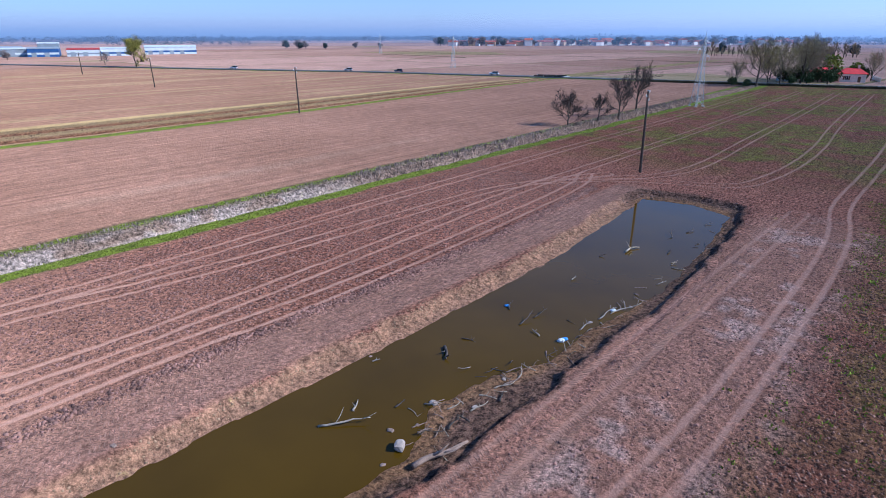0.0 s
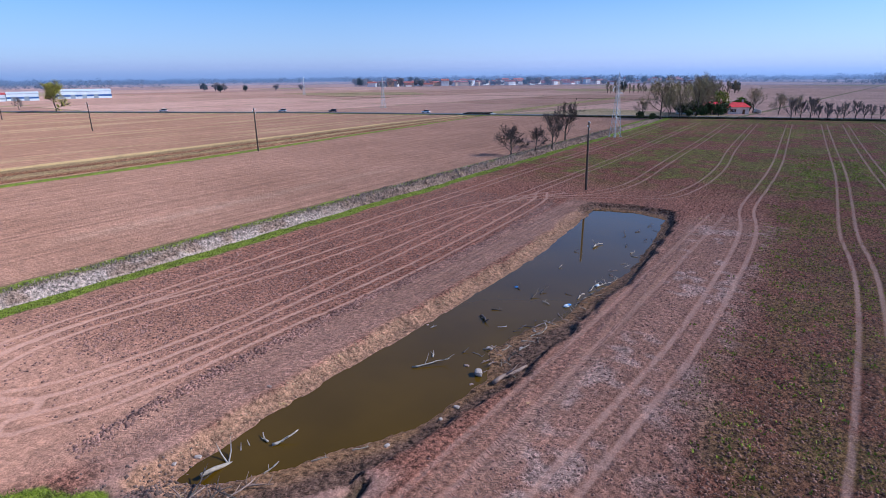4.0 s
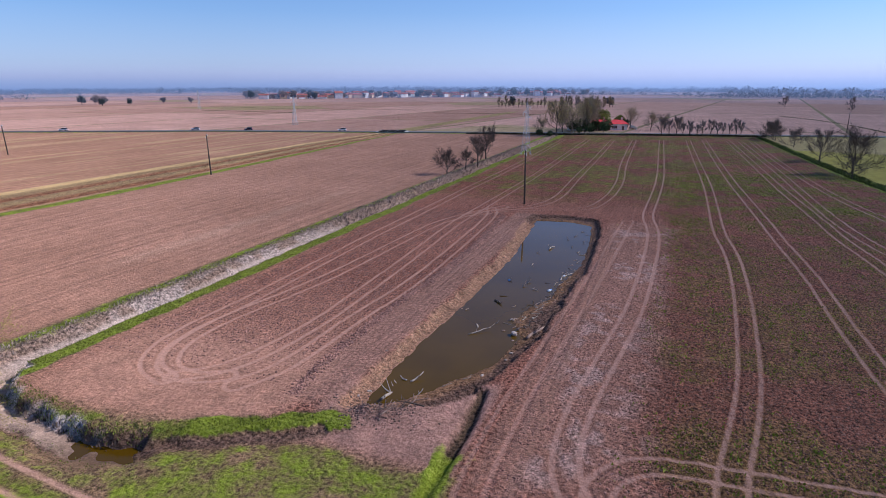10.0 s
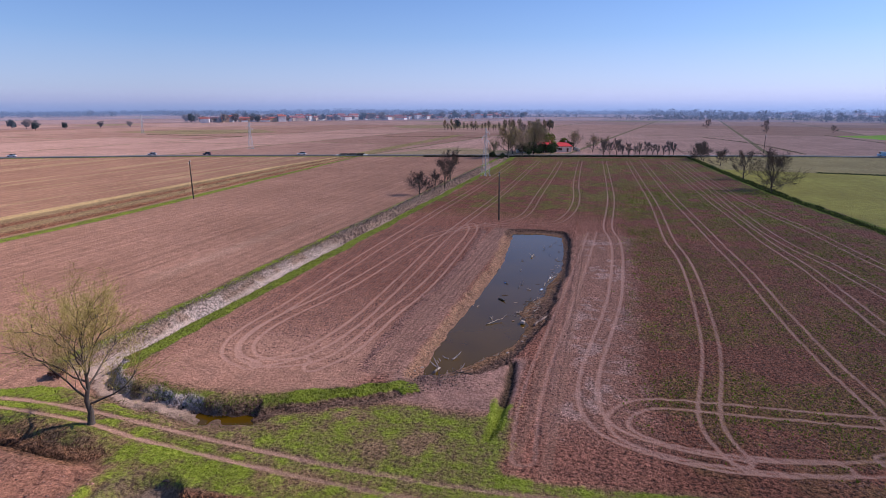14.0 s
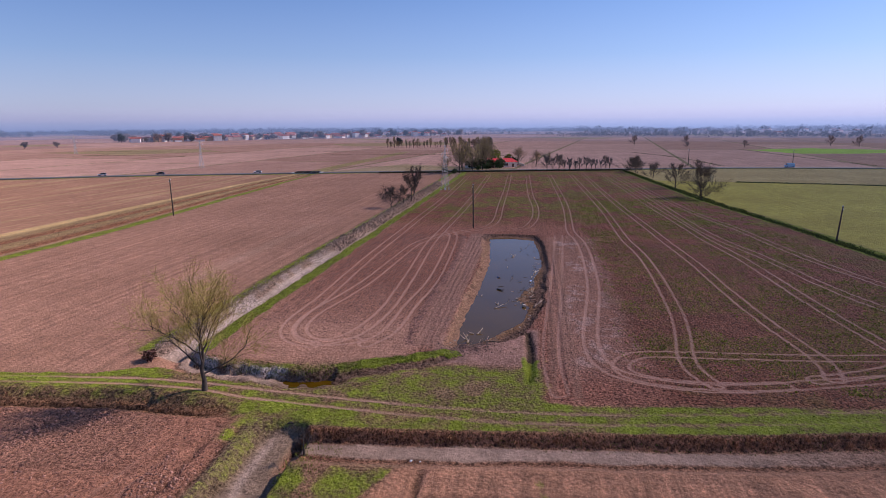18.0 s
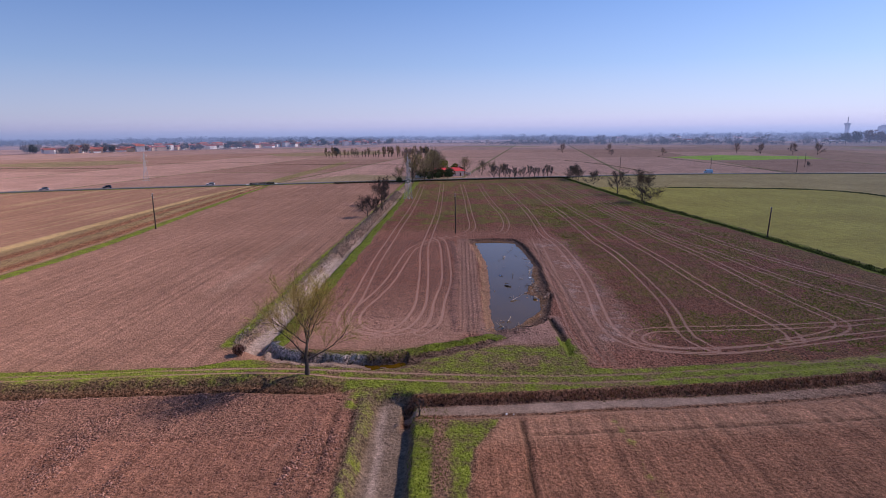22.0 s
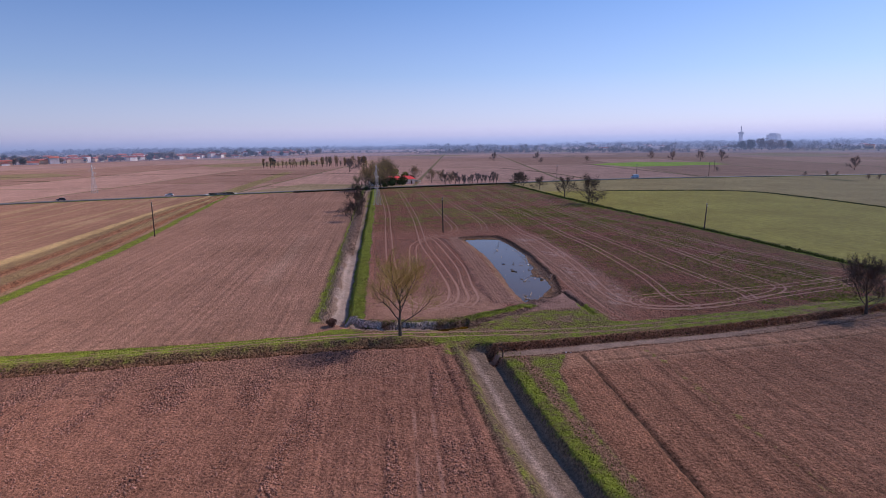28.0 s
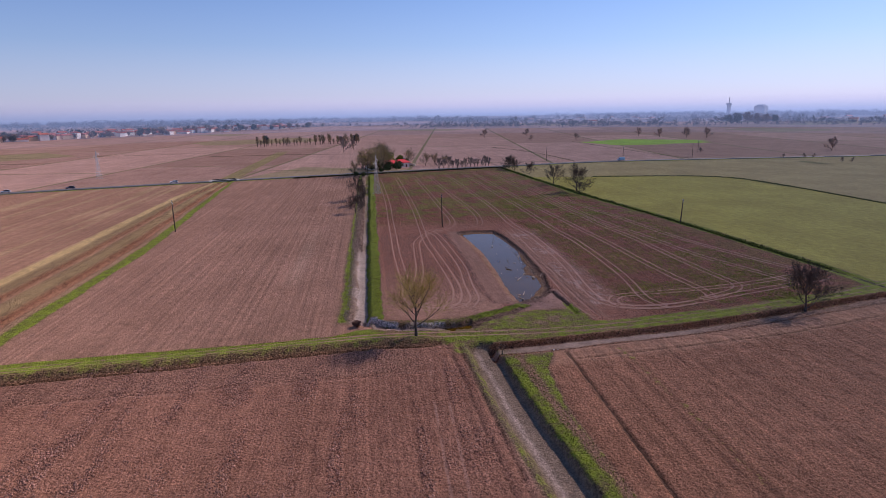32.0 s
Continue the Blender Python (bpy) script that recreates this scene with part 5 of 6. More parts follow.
garden_wall((174, 230), (184, 248), "low white garden wall beside the farmhouse drive")

# village on the horizon
protos = []
for k, (lx, ly, n_s, wall, roof) in enumerate(((13, 9, 2, FARWALL, FARROOF), (11, 9, 2, FARWALL_B, FARROOF), (16, 9, 2, FARWALL_B, FARROOF), (20, 10, 1, FARWALL, FARROOF), (12, 10, 3, FARWALL, FARROOF))):
    protos.append(house("village_house", Vector((40 + 30 * k, 985, -0.1)), rng.uniform(-0.4, 0.4), lx, ly, n_s, "distant village house with a brown tile roof and pale walls", wall, roof, 0, "village houses", False, True))
for k in range(125):
    q = rng.random()
    x = 30 + 640 * q
    y = 985 + 0.10 * x + rng.uniform(-10, 95)
    copy_thing(protos[rng.choice((0, 0, 1, 2, 3, 4))], Matrix.Translation((x, y, -0.1)) @ Matrix.Rotation(rng.uniform(-0.6, 0.6) + rng.choice((0, math.pi / 2)), 4, "Z"))
for k in range(40):
    a = radians(rng.uniform(-20, 38))
    d = rng.uniform(1300, 1900)
    copy_thing(protos[rng.choice((0, 3, 3, 2))], Matrix.Translation((math.cos(a) * d, math.sin(a) * d, -0.1)) @ Matrix.Rotation(rng.uniform(0, 3), 4, "Z"))
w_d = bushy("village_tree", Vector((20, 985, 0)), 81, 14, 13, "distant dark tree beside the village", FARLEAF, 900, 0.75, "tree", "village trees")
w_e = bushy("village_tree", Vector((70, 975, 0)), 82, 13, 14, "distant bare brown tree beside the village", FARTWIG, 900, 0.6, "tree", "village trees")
for k in range(120):
    x = 10 + 690 * rng.random() ** 1.3
    repeat(rng.choice((w_d, w_e, w_e)), Vector((x, 975 + 0.10 * x + rng.uniform(-14, 80), 0)), rng.uniform(0, 6), rng.uniform(0.45, 1.05), "", "village trees")
for x, y, s in ((-180, 790, 0.75), (-168, 800, 0.8), (-160, 815, 0.7), (-150, 735, 0.6), (-126, 765, 0.55), (-93, 793, 0.6), (-61, 802, 0.55), (275, 572, 0.7), (330, 500, 0.6), (345, 492, 0.7), (1130, 290, 1.5), (1140, 274, 1.7), (1152, 260, 1.5), (1118, 303, 1.3), (1166, 247, 1.4), (-300, 446, 0.5), (1180, 236, 1.2)):
    repeat(rng.choice((w_d, w_e, w_e)), Vector((x, y, 0)), rng.uniform(0, 6), s, "distant dark tree clump between the fields", "far tree clumps")


# works on the left
def factory(at, turn, lx, ly, h, label, wall, band, roof):
    t = thing("factory_hall", at, label, "factory", "works buildings", turn)
    bm = bmesh.new()
    w = part("wall", box(bm, -lx / 2, -ly / 2, -0.3, lx / 2, ly / 2, h), wall, t)
    bm = bmesh.new()
    part("band", box(bm, -lx / 2 - 0.05, -ly / 2 - 0.05, h * 0.28, lx / 2 + 0.05, -ly / 2 - 0.005, h * 0.52), band, w)
    part("roof", gable(bmesh.new(), -lx / 2, -ly / 2, lx / 2, ly / 2, h + 0.02, ly * 0.07, 0.3), roof, t)
    for k in range(int(lx / 9)):
        bm = bmesh.new()
        x = -lx / 2 + 4.5 + 9 * k
        part("gate", box(bm, x - 1.8, -ly / 2 - 0.09, 0, x + 1.8, -ly / 2 - 0.055, 3.4), METALG, t)


for x, y, a, lx, ly, h, wall, band, roof, lab in (
        (-243, 590, 0.42, 44, 22, 6.5, METALW, METALB, METALW, "long white works hall with a blue band and white roof"),
        (-272, 545, 0.42, 22, 16, 6.0, METALW, METALB, METALW, "white works hall with a blue band"),
        (-292, 532, 0.42, 24, 16, 5.5, METALW, METALG, METALR, "white works hall with a red roof"),
        (-318, 520, 0.45, 22, 18, 6.5, METALB, METALW, METALG, "dark blue works hall with a grey roof"),
        (-345, 522, 0.45, 26, 16, 6.0, METALG, METALW, METALW, "grey works hall with a white roof"),
        (-372, 548, 0.45, 30, 18, 6.5, METALW, METALG, METALG, "white works hall with a grey roof"),
        (-335, 556, 0.45, 16, 12, 10, METALG, METALW, METALW, "taller grey works building with a white roof edge")):
    factory(Vector((x, y, 0)), a, lx, ly, h, lab, wall, band, roof)

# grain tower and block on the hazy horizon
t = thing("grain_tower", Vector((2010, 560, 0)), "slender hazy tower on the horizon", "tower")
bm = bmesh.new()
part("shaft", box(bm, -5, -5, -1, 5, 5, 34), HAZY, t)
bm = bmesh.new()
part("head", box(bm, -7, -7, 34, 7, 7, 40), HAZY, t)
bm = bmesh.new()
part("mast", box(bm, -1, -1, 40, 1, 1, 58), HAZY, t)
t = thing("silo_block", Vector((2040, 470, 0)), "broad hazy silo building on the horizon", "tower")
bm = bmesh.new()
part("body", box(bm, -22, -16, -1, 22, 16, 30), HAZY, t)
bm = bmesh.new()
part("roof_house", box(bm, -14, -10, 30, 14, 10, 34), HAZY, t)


# ---- road, bridge, culvert, cars ----
FAR_ROAD = [(270, -420), (272, -300), (280, -190), (284, -105), (268, -36), (258, 20), (246, 66), (230, 130), (216, 181), (204, 225), (186, 262), (158, 330), (110, 450)]


def road_strip():
    p = samples(FAR_ROAD)
    verts, faces = [], []
    for i, (u, v) in enumerate(p):
        a, b = p[max(i - 1, 0)], p[min(i + 1, len(p) - 1)]
        d = Vector((b[0] - a[0], b[1] - a[1])).normalized()
        n = Vector((-d.y, d.x))
        for s, z in ((-2.9, 0.05), (-2.7, 0.42), (2.7, 0.42), (2.9, 0.05)):
            verts.append(W(u + n.x * s, v + n.y * s, z))
        if i:
            k = 4 * i
            faces.extend([(k - 4 + j, k + j, k + j + 1, k - 3 + j) for j in range(3)])
    ob = new("road", mesh_of("road", verts, [f[::-1] for f in faces], ASPHALT))
    return tagged(ob, "narrow asphalt country road on a low bank", "road", kind="structure")


road_strip()


def road_bridge():
    c = W(229.3, 134.0)
    t = thing("road_bridge", Vector((c.x, c.y, 0)), "low concrete bridge with two dark openings over the canal", "bridge", "", math.atan2(-0.45, 1.0))
    bm = bmesh.new()
    part("deck", box(bm, -8, -3.4, 0.05, 8, 3.4, 0.5, 0.04), CONCRETE, t)
    for s in (-1, 1):
        bm = bmesh.new()
        par = part("parapet", box(bm, -6.5, s * 3.3 - 0.12, 0.5, 6.5, s * 3.3 + 0.12, 0.95, 0.03), POLEWOOD, t)
        for k in range(4):
            bm = bmesh.new()
            part("post", box(bm, -6.4 + k * 4.17, s * 3.3 - 0.16, 0.45, -6.1 + k * 4.17, s * 3.3 + 0.16, 0.95, 0.02), CONCRETE, par)
        bm = bmesh.new()
        part("abutment", box(bm, s * 6.6 - 0.6, -3.4, -1.6, s * 6.6 + 0.6, 3.4, 0.05), CONCRETE, t)
    bm = bmesh.new()
    part("pier", box(bm, -0.35, -3.3, -1.6, 0.35, 3.3, 0.05), CONCRETE, t)


road_bridge()


def culvert():
    c = W(-21.2, 35.3, -0.82)
    t = thing("culvert_pipe", c, "concrete culvert pipe under the cart track, coloured dark for its shaded mouth", "culvert", "", TURN)
    v, f = [], []
    n = 20
    for x, rad in ((-0.5, 0.62), (2.6, 0.62), (2.6, 0.5), (-0.5, 0.5)):
        for k in range(n):
            a = 2 * math.pi * k / n
            v.append(Vector((x, math.cos(a) * rad, math.sin(a) * rad)))
    for i in range(4):
        for k in range(n):
            q, j = (k + 1) % n, (i + 1) % 4
            f.append((i * n + k, i * n + q, j * n + q, j * n + k))
    # dark wood colour on the pipe stands in for shade in its mouth
    part("pipe", mesh_of("pipe", v, f, DARKWOOD, True), None, t)


culvert()


def car(at, turn, paint, label, van=False):
    t = thing("car", at, label, "car", "passing cars", turn)
    L, wid, hood, roof = (5.0, 1.95, 1.25, 2.3) if van else (4.2, 1.75, 0.85, 1.45)
    bm = bmesh.new()
    part("body", box(bm, -L / 2, -wid / 2, 0.3, L / 2, wid / 2, hood, 0.12), paint, t)
    bm = bmesh.new()
    box(bm, -L * (0.48 if van else 0.42), -wid / 2 + 0.1, hood - 0.02, L * (0.33 if van else 0.2), wid / 2 - 0.1, roof, 0.15)
    for vert in bm.verts:
        if vert.co.z > roof - 0.3:
            vert.co.x *= 0.9 if van else 0.8
    cab = part("cabin", bm, paint if van else GLASS, t)
    bm = bmesh.new()
    part("windscreen" if van else "roof_panel", box(bm, L * 0.3 if van else -L * 0.3, -wid / 2 + 0.25, hood + 0.1 if van else roof - 0.02, L * 0.36 if van else L * 0.12, wid / 2 - 0.25, roof - 0.25 if van else roof + 0.03), GLASS if van else paint, cab)
    for sx in (-1, 1):
        for sy in (-1, 1):
            w = ([], [])
            c = Vector((sx * L * 0.31, sy * (wid / 2 - 0.1), 0.32))
            tube(*w, [c + Vector((0, -0.11, 0)), c + Vector((0, 0.11, 0))], [0.32, 0.32], 12)
            wh = part("wheel", mesh_of("wheel", *w, RUBBER), None, t)
            w = ([], [])
            tube(*w, [c + Vector((0, sy * 0.09, 0)), c + Vector((0, sy * 0.125, 0))], [0.19, 0.17], 10)
            part("rim", mesh_of("rim", *w, STEEL), None, wh)
        bm = bmesh.new()
        part("headlight" if sx > 0 else "tail_light", box(bm, sx * L / 2 - 0.04, -wid / 2 + 0.1, 0.6, sx * L / 2 + 0.02, wid / 2 - 0.1, 0.74, 0.01), FRAMEW if sx > 0 else METALR, t)


def on_road(v, off=1.3):
    p = samples(FAR_ROAD)
    i = int(np.argmin(np.abs(p[:, 1] - v)))
    a, b = p[max(i - 1, 0)], p[min(i + 1, len(p) - 1)]
    d = Vector((b[0] - a[0], b[1] - a[1])).normalized()
    q = W(p[i][0] + d.y * off, p[i][1] - d.x * off, 0.43)
    w = W(d.x, d.y)
    return q, math.atan2(w.y, w.x)


for v, k, lab, van in ((232, 0, "silver car on the far country road", False), (206, 2, "dark car on the far country road", False), (158, 1, "white car on the far country road", False), (292, 1, "white car on the far country road", False), (-118, 3, "light blue van on the country road", True)):
    q, a = on_road(v)
    car(q, a, PAINTS[k], lab, van)


# ---- pond litter ----
def wood(name, at, turn, length, rad, label, mat, seed, forks=2, tilt=0.06, category="branch", group="driftwood"):
    """A crooked piece of wood with broken side branches."""
    r = random.Random(seed)
    t = thing(name, at, label, category, group, turn)
    d, q, pts = Vector((1, 0, tilt)), Vector((-length / 2, 0, 0)), []
    n = 7
    for _ in range(n):
        pts.append(q.copy())
        d = (d + Vector((0, r.uniform(-0.35, 0.35), r.uniform(-0.12, 0.12)))).normalized()
        q = q + d * length / (n - 1)
    v, f = [], []
    tube(v, f, pts, [rad * (1.15 - 0.75 * k / (n - 1)) * r.uniform(0.85, 1.15) for k in range(n)], 8)
    part("stem", mesh_of("stem", v, f, mat, True), None, t)
    for k in range(forks):
        i = r.randrange(2, n - 1)
        e = (Vector((r.uniform(0.3, 1), r.choice((-1, 1)) * r.uniform(0.5, 1), r.uniform(0.1, 0.9)))).normalized()
        l = length * r.uniform(0.18, 0.38)
        v, f = [], []
        tube(v, f, [pts[i], pts[i] + e * l * 0.5, pts[i] + (e + Vector((r.uniform(-0.3, 0.3), 0, 0.2))).normalized() * l], [rad * 0.5, rad * 0.35, rad * 0.12], 6)
        part("side_branch", mesh_of("side_branch", v, f, mat, True), None, t)
    return t


def boulder(name, at, size, label, mat, seed, group="pond stones", category="stone"):
    r = random.Random(seed)
    bm = bmesh.new()
    bmesh.ops.create_icosphere(bm, subdivisions=2, radius=1.0)
    for v in bm.verts:
        k = 1 + 0.28 * noise.noise(v.co * 1.3 + Vector((seed, 0, 0)))
        q = v.co * k
        v.co = Vector((max(-0.78, min(0.78, q.x)) * size[0], max(-0.75, min(0.75, q.y)) * size[1], max(-0.7, min(0.72, q.z)) * size[2]))
    me = bpy.data.meshes.new(name)
    bm.to_mesh(me)
    bm.free()
    me.materials.append(mat)
    ob = new(name, me)
    ob.matrix_world = Matrix.Translation(at) @ Matrix.Rotation(r.uniform(0, 6), 4, "Z")
    return tagged(ob, label, category, group)


WZ = WATER_Z
PALE, DARK = "pale bleached branch lying in the pond water", "dark waterlogged branch sticking out of the pond"
wood("driftwood_branch", Vector((-4.7, 24.2, WZ + 0.04)), 0.25, 2.6, 0.055, "long pale bleached branch floating in the pond", DRIFT, 1, 2)
wood("driftwood_branch", Vector((-4.2, 25.5, WZ + 0.03)), 1.1, 0.9, 0.05, PALE, DRIFT, 2, 1)
wood("driftwood_branch", Vector((0.7, 30.7, WZ + 0.06)), -1.2, 1.5, 0.11, "short thick dark log floating in the pond", DARKWOOD, 3, 2)
wood("fallen_bough", Vector((-15.9, 16.6, WZ + 0.28)), 1.05, 4.6, 0.10, "large bleached bough leaning from the bank into the pond", DRIFT, 4, 4, -0.08)
wood("driftwood_branch", Vector((-13.3, 16.9, WZ + 0.05)), 0.1, 1.5, 0.07, PALE, DRIFT, 5, 2)
wood("driftwood_branch", Vector((-14.5, 17.5, WZ + 0.05)), 2.1, 0.8, 0.05, PALE, DRIFT, 6, 1)
wood("driftwood_branch", Vector((17.4, 48.4, WZ + 0.12)), 0.9, 2.0, 0.09, PALE, DRIFT, 7, 3, 0.2)
wood("mud_log", Vector((-0.3, 21.8, WZ + 0.22)), 0.85, 2.9, 0.15, "thick reddish log with a split end on the muddy shore", LOGWOOD, 8, 3, 0.02, "log")
for k, (x, y, a, l, m) in enumerate(((6.2, 34.6, 0.4, 1.9, 1), (7.0, 35.8, 0.9, 1.6, 1), (5.2, 37.2, 1.4, 1.5, 1), (6.5, 33.1, 1.5, 1.0, 0), (14.5, 46.8, 0.3, 0.7, 1), (11.6, 35.4, 0.6, 2.0, 0), (13.2, 36.4, 0.5, 3.4, 0), (-3.6, 29.9, 0.2, 0.6, 0), (2.0, 32.5, 0.0, 1.1, 1),
                                    (9.7, 33.8, 0.7, 1.4, 0), (3.5, 27.1, 0.6, 1.5, 0), (2.6, 26.2, 0.2, 1.2, 0), (1.9, 25.2, 0.9, 1.3, 0), (0.8, 25.0, 0.1, 1.0, 0), (4.8, 28.2, 0.8, 1.2, 0), (-2.0, 25.5, 0.5, 0.7, 1), (22.6, 52.0, 1.2, 1.3, 1), (25.0, 53.0, 0.2, 1.5, 1),
                                    (20.8, 47.6, 0.7, 1.4, 1), (27.5, 55.5, 0.9, 1.3, 1), (10.8, 41.9, 1.0, 0.8, 0), (-13.9, 14.9, 0.9, 1.1, 0), (-9.4, 15.6, 0.1, 1.3, 0), (-11.6, 15.2, 0.5, 1.0, 0), (23.2, 45.6, 0.9, 1.6, 1))):
    wood("driftwood_branch", Vector((x, y, max(WZ + 0.05, on(x, y).z + 0.08))), a, l * 0.85, 0.038, DARK if m else PALE, DARKWOOD if m else DRIFT, 20 + k, 2, 0.12)
boulder("concrete_block", Vector((-1.9, 22.2, WZ + 0.18)), (0.40, 0.30, 0.26), "pale broken concrete block at the water's edge", STONE, 3)
for k, (x, y, s) in enumerate(((-2.4, 23.5, 0.26), (-0.3, 25.7, 0.36), (1.8, 25.1, 0.24), (-2.6, 21.1, 0.2), (-4.0, 18.6, 0.26), (-5.1, 17.5, 0.2), (-1.1, 23.9, 0.16), (3.6, 27.7, 0.2), (10.2, 34.5, 0.22),
                               (-4.0, 30.5, 0.15), (-17.6, 16.4, 0.26), (-18.6, 15.9, 0.2), (-14.7, 21.9, 0.22), (-8.2, 15.6, 0.24), (13.7, 36.8, 0.2))):
    boulder("stone", Vector((x, y, max(WZ + 0.0, on(x, y).z + s * 0.2))), (s * 0.85, s * 0.6, s * 0.42), "rough pale stone at the pond's edge", STONE if k % 3 else LOGWOOD, 40 + k)
for k, (x, y, a, l) in enumerate(((-16.9, 11.6, 0.3, 2.4), (-16.2, 12.4, 1.0, 1.9), (-17.6, 12.9, 2.0, 1.6), (-15.5, 12.2, 2.6, 2.1), (-15.0, 13.2, 0.7, 1.8), (-17.2, 13.8, 1.5, 2.0), (-14.3, 13.6, 0.2, 1.5), (0.6, 23.7, 1.1, 0.9), (-0.7, 23.2, 0.2, 0.8), (3.1, 25.9, 1.6, 0.9), (4.0, 27.2, 0.4, 1.0), (1.2, 24.1, 2.2, 0.8))):
    wood("brush_branch", on(x, y) + Vector((0, 0, 0.14)), a, l, 0.05, "dark dead branch heaped on the pond's muddy shore", DARKWOOD if k % 2 else LOGWOOD, 70 + k, 3, 0.1)

sticks = random.Random(404)
for k in range(62):
    if k < 44:
        u, v = sticks.uniform(15.5, 33), 0.0
        v = float(np.interp(u, [15, 18.8, 23.4, 26.6, 31, 36], [15.2, 16.8, 16.1, 14.9, 15.0, 13.8])) + sticks.gauss(-0.1, 0.7)
    else:
        u, v = sticks.uniform(34, 60), sticks.gauss(14.6, 0.5)
    q = W(u, v)
    wood("stick", Vector((q.x, q.y, max(WZ + 0.03, height(u, v) + 0.04))), sticks.uniform(0, 6.2), sticks.uniform(0.4, 1.3), sticks.uniform(0.018, 0.035), "thin dead stick washed up on the pond's shore",
         sticks.choice((DRIFT, DARKWOOD, LOGWOOD)), 500 + k, sticks.randrange(3), sticks.uniform(0, 0.25), "stick", "shore sticks")


def bag(at, size, mat, label, seed):
    bm = bmesh.new()
    bmesh.ops.create_icosphere(bm, subdivisions=3, radius=1.0)
    for v in bm.verts:
        v.co = v.co * (1 + 0.35 * noise.noise(v.co * 2.2 + Vector((seed, 3, 0))))
        v.co = Vector((v.co.x * size, v.co.y * size * 0.7, max(v.co.z, -0.5) * size * 0.55))
    me = bpy.data.meshes.new("plastic_bag")
    bm.to_mesh(me)
    bm.free()
    me.materials.append(mat)
    ob = new("plastic_bag", me)
    ob.location = at
    return tagged(ob, label, "litter", "litter")


bag(Vector((8.0, 32.2, WZ + 0.06)), 0.2, PLASTIC_BLUE, "crumpled blue plastic bag at the water's edge", 1)
bag(Vector((7.7, 32.0, WZ + 0.08)), 0.24, PLASTIC_WHITE, "crumpled white plastic bag at the water's edge", 2)
bag(Vector((5.0, 37.1, WZ + 0.06)), 0.18, PLASTIC_BLUE, "small blue plastic bag floating in the pond", 3)
bag(on(-34.6, -2.9) + Vector((0, 0, 0.08)), 0.13, PLASTIC_WHITE, "torn white plastic sack in the grass by the ditch", 4)
bag(on(-34.0, -3.3) + Vector((0, 0, 0.05)), 0.09, PLASTIC_WHITE, "torn white plastic sack in the grass by the ditch", 5)
bag(Vector((12.2, 36.1, WZ + 0.1)), 0.2, PLASTIC_WHITE, "crumpled white plastic bag at the water's edge", 6)
# bushes near the tracks
bushy("russet_bush", on(-49.4, 28.6), 91, 1.0, 1.7, "russet bare bush at the end of the white ditch", RUSSET, 700, 0.12, "bush")
make_tree("sapling", on(-41.3, 2.6), 95, 2.4, "thin bare sapling at the culvert mouth", None, TWIG, limbs=4, fork=0.3, spread_k=0.4, density=1, twig_r=0.004)


# ---- grass, reeds and clods ----
def tufts(name, spots, mat, tall, wide, label, category, blades=4, broad=0.13):
    """Clumps of blades on given spots of the plan."""
    rg = np.random.default_rng(len(spots))
    q = np.repeat(np.array(spots), blades, 0)
    u, v, k = q.T
    z, n = heights(u, v), len(q)
    ang = rg.uniform(0, 6.28, n)
    h = tall * k * rg.uniform(0.5, 1.2, n)
    u, v = u + rg.uniform(-1, 1, n) * wide, v + rg.uniform(-1, 1, n) * wide
    p = np.stack([u * CU - v * SU, u * SU + v * CU, z - 0.04], 1)
    d = np.stack([np.cos(ang), np.sin(ang), np.zeros(n)], 1)
    side = np.stack([-d[:, 1], d[:, 0], np.zeros(n)], 1) * np.maximum(h * broad, 0.025)[:, None]
    tip = p + d * (h * rg.uniform(0.1, 0.7, n))[:, None] + np.array([0, 0, 1.0]) * h[:, None]
    mid = p + (tip - p) * 0.55 + np.array([0, 0, 0.12]) * h[:, None]
    verts = np.stack([p - side, p + side, mid + side * 0.7, tip, mid - side * 0.7], 1).reshape(-1, 3)
    ob = new(name, swarm(name, verts, 5, [(0, 1, 2, 3, 4)], mat))
    return tagged(ob, label, category, kind="stuff")


r = random.Random(5)


def along(line, count, lo, hi):
    """Random spots beside a line, offset to its left."""
    p = samples(line)
    seg = np.hypot(*np.diff(p, axis=0).T)
    cum = np.concatenate([[0], np.cumsum(seg)])
    out = []
    for _ in range(count):
        s = r.uniform(0, cum[-1])
        i = min(int(np.searchsorted(cum, s)) - 1, len(seg) - 1)
        i = max(i, 0)
        k = (s - cum[i]) / max(seg[i], 1e-6)
        q = p[i] + (p[i + 1] - p[i]) * k
        d = (p[i + 1] - p[i]) / max(seg[i], 1e-6)
        o = r.uniform(lo, hi)
        out.append((q[0] - d[1] * o, q[1] + d[0] * o, r.uniform(0.5, 1.3)))
    return out


strip_l = [(r.uniform(-9, 150) if k % 3 else r.uniform(-9, 40), r.uniform(51.1, 53.3), r.uniform(0.4, 0.9)) for k in range(3600)]
tufts("verge_grass", strip_l, plain("olive_blades", (0.19, 0.195, 0.035), 0.9, vary=0.35, scale=0.35, island=0.4), 0.22, 0.22, "fresh green grass on the strip beside the ditch", "grass")
bank_r = [(r.uniform(50, 190), r.uniform(55.6, 58.4), r.uniform(0.5, 1.4)) for k in range(2600)] + [(r.uniform(-8, 60), r.uniform(56.9, 58.3), r.uniform(0.3, 0.9)) for k in range(900)]
tufts("ditch_reeds", [b for b in bank_r], plain("mauve_reeds", (0.33, 0.24, 0.195), 0.95, vary=0.3, scale=0.4, island=0.4), 0.4, 0.3, "dry brownish reeds on the ditch bank", "reeds", 5)
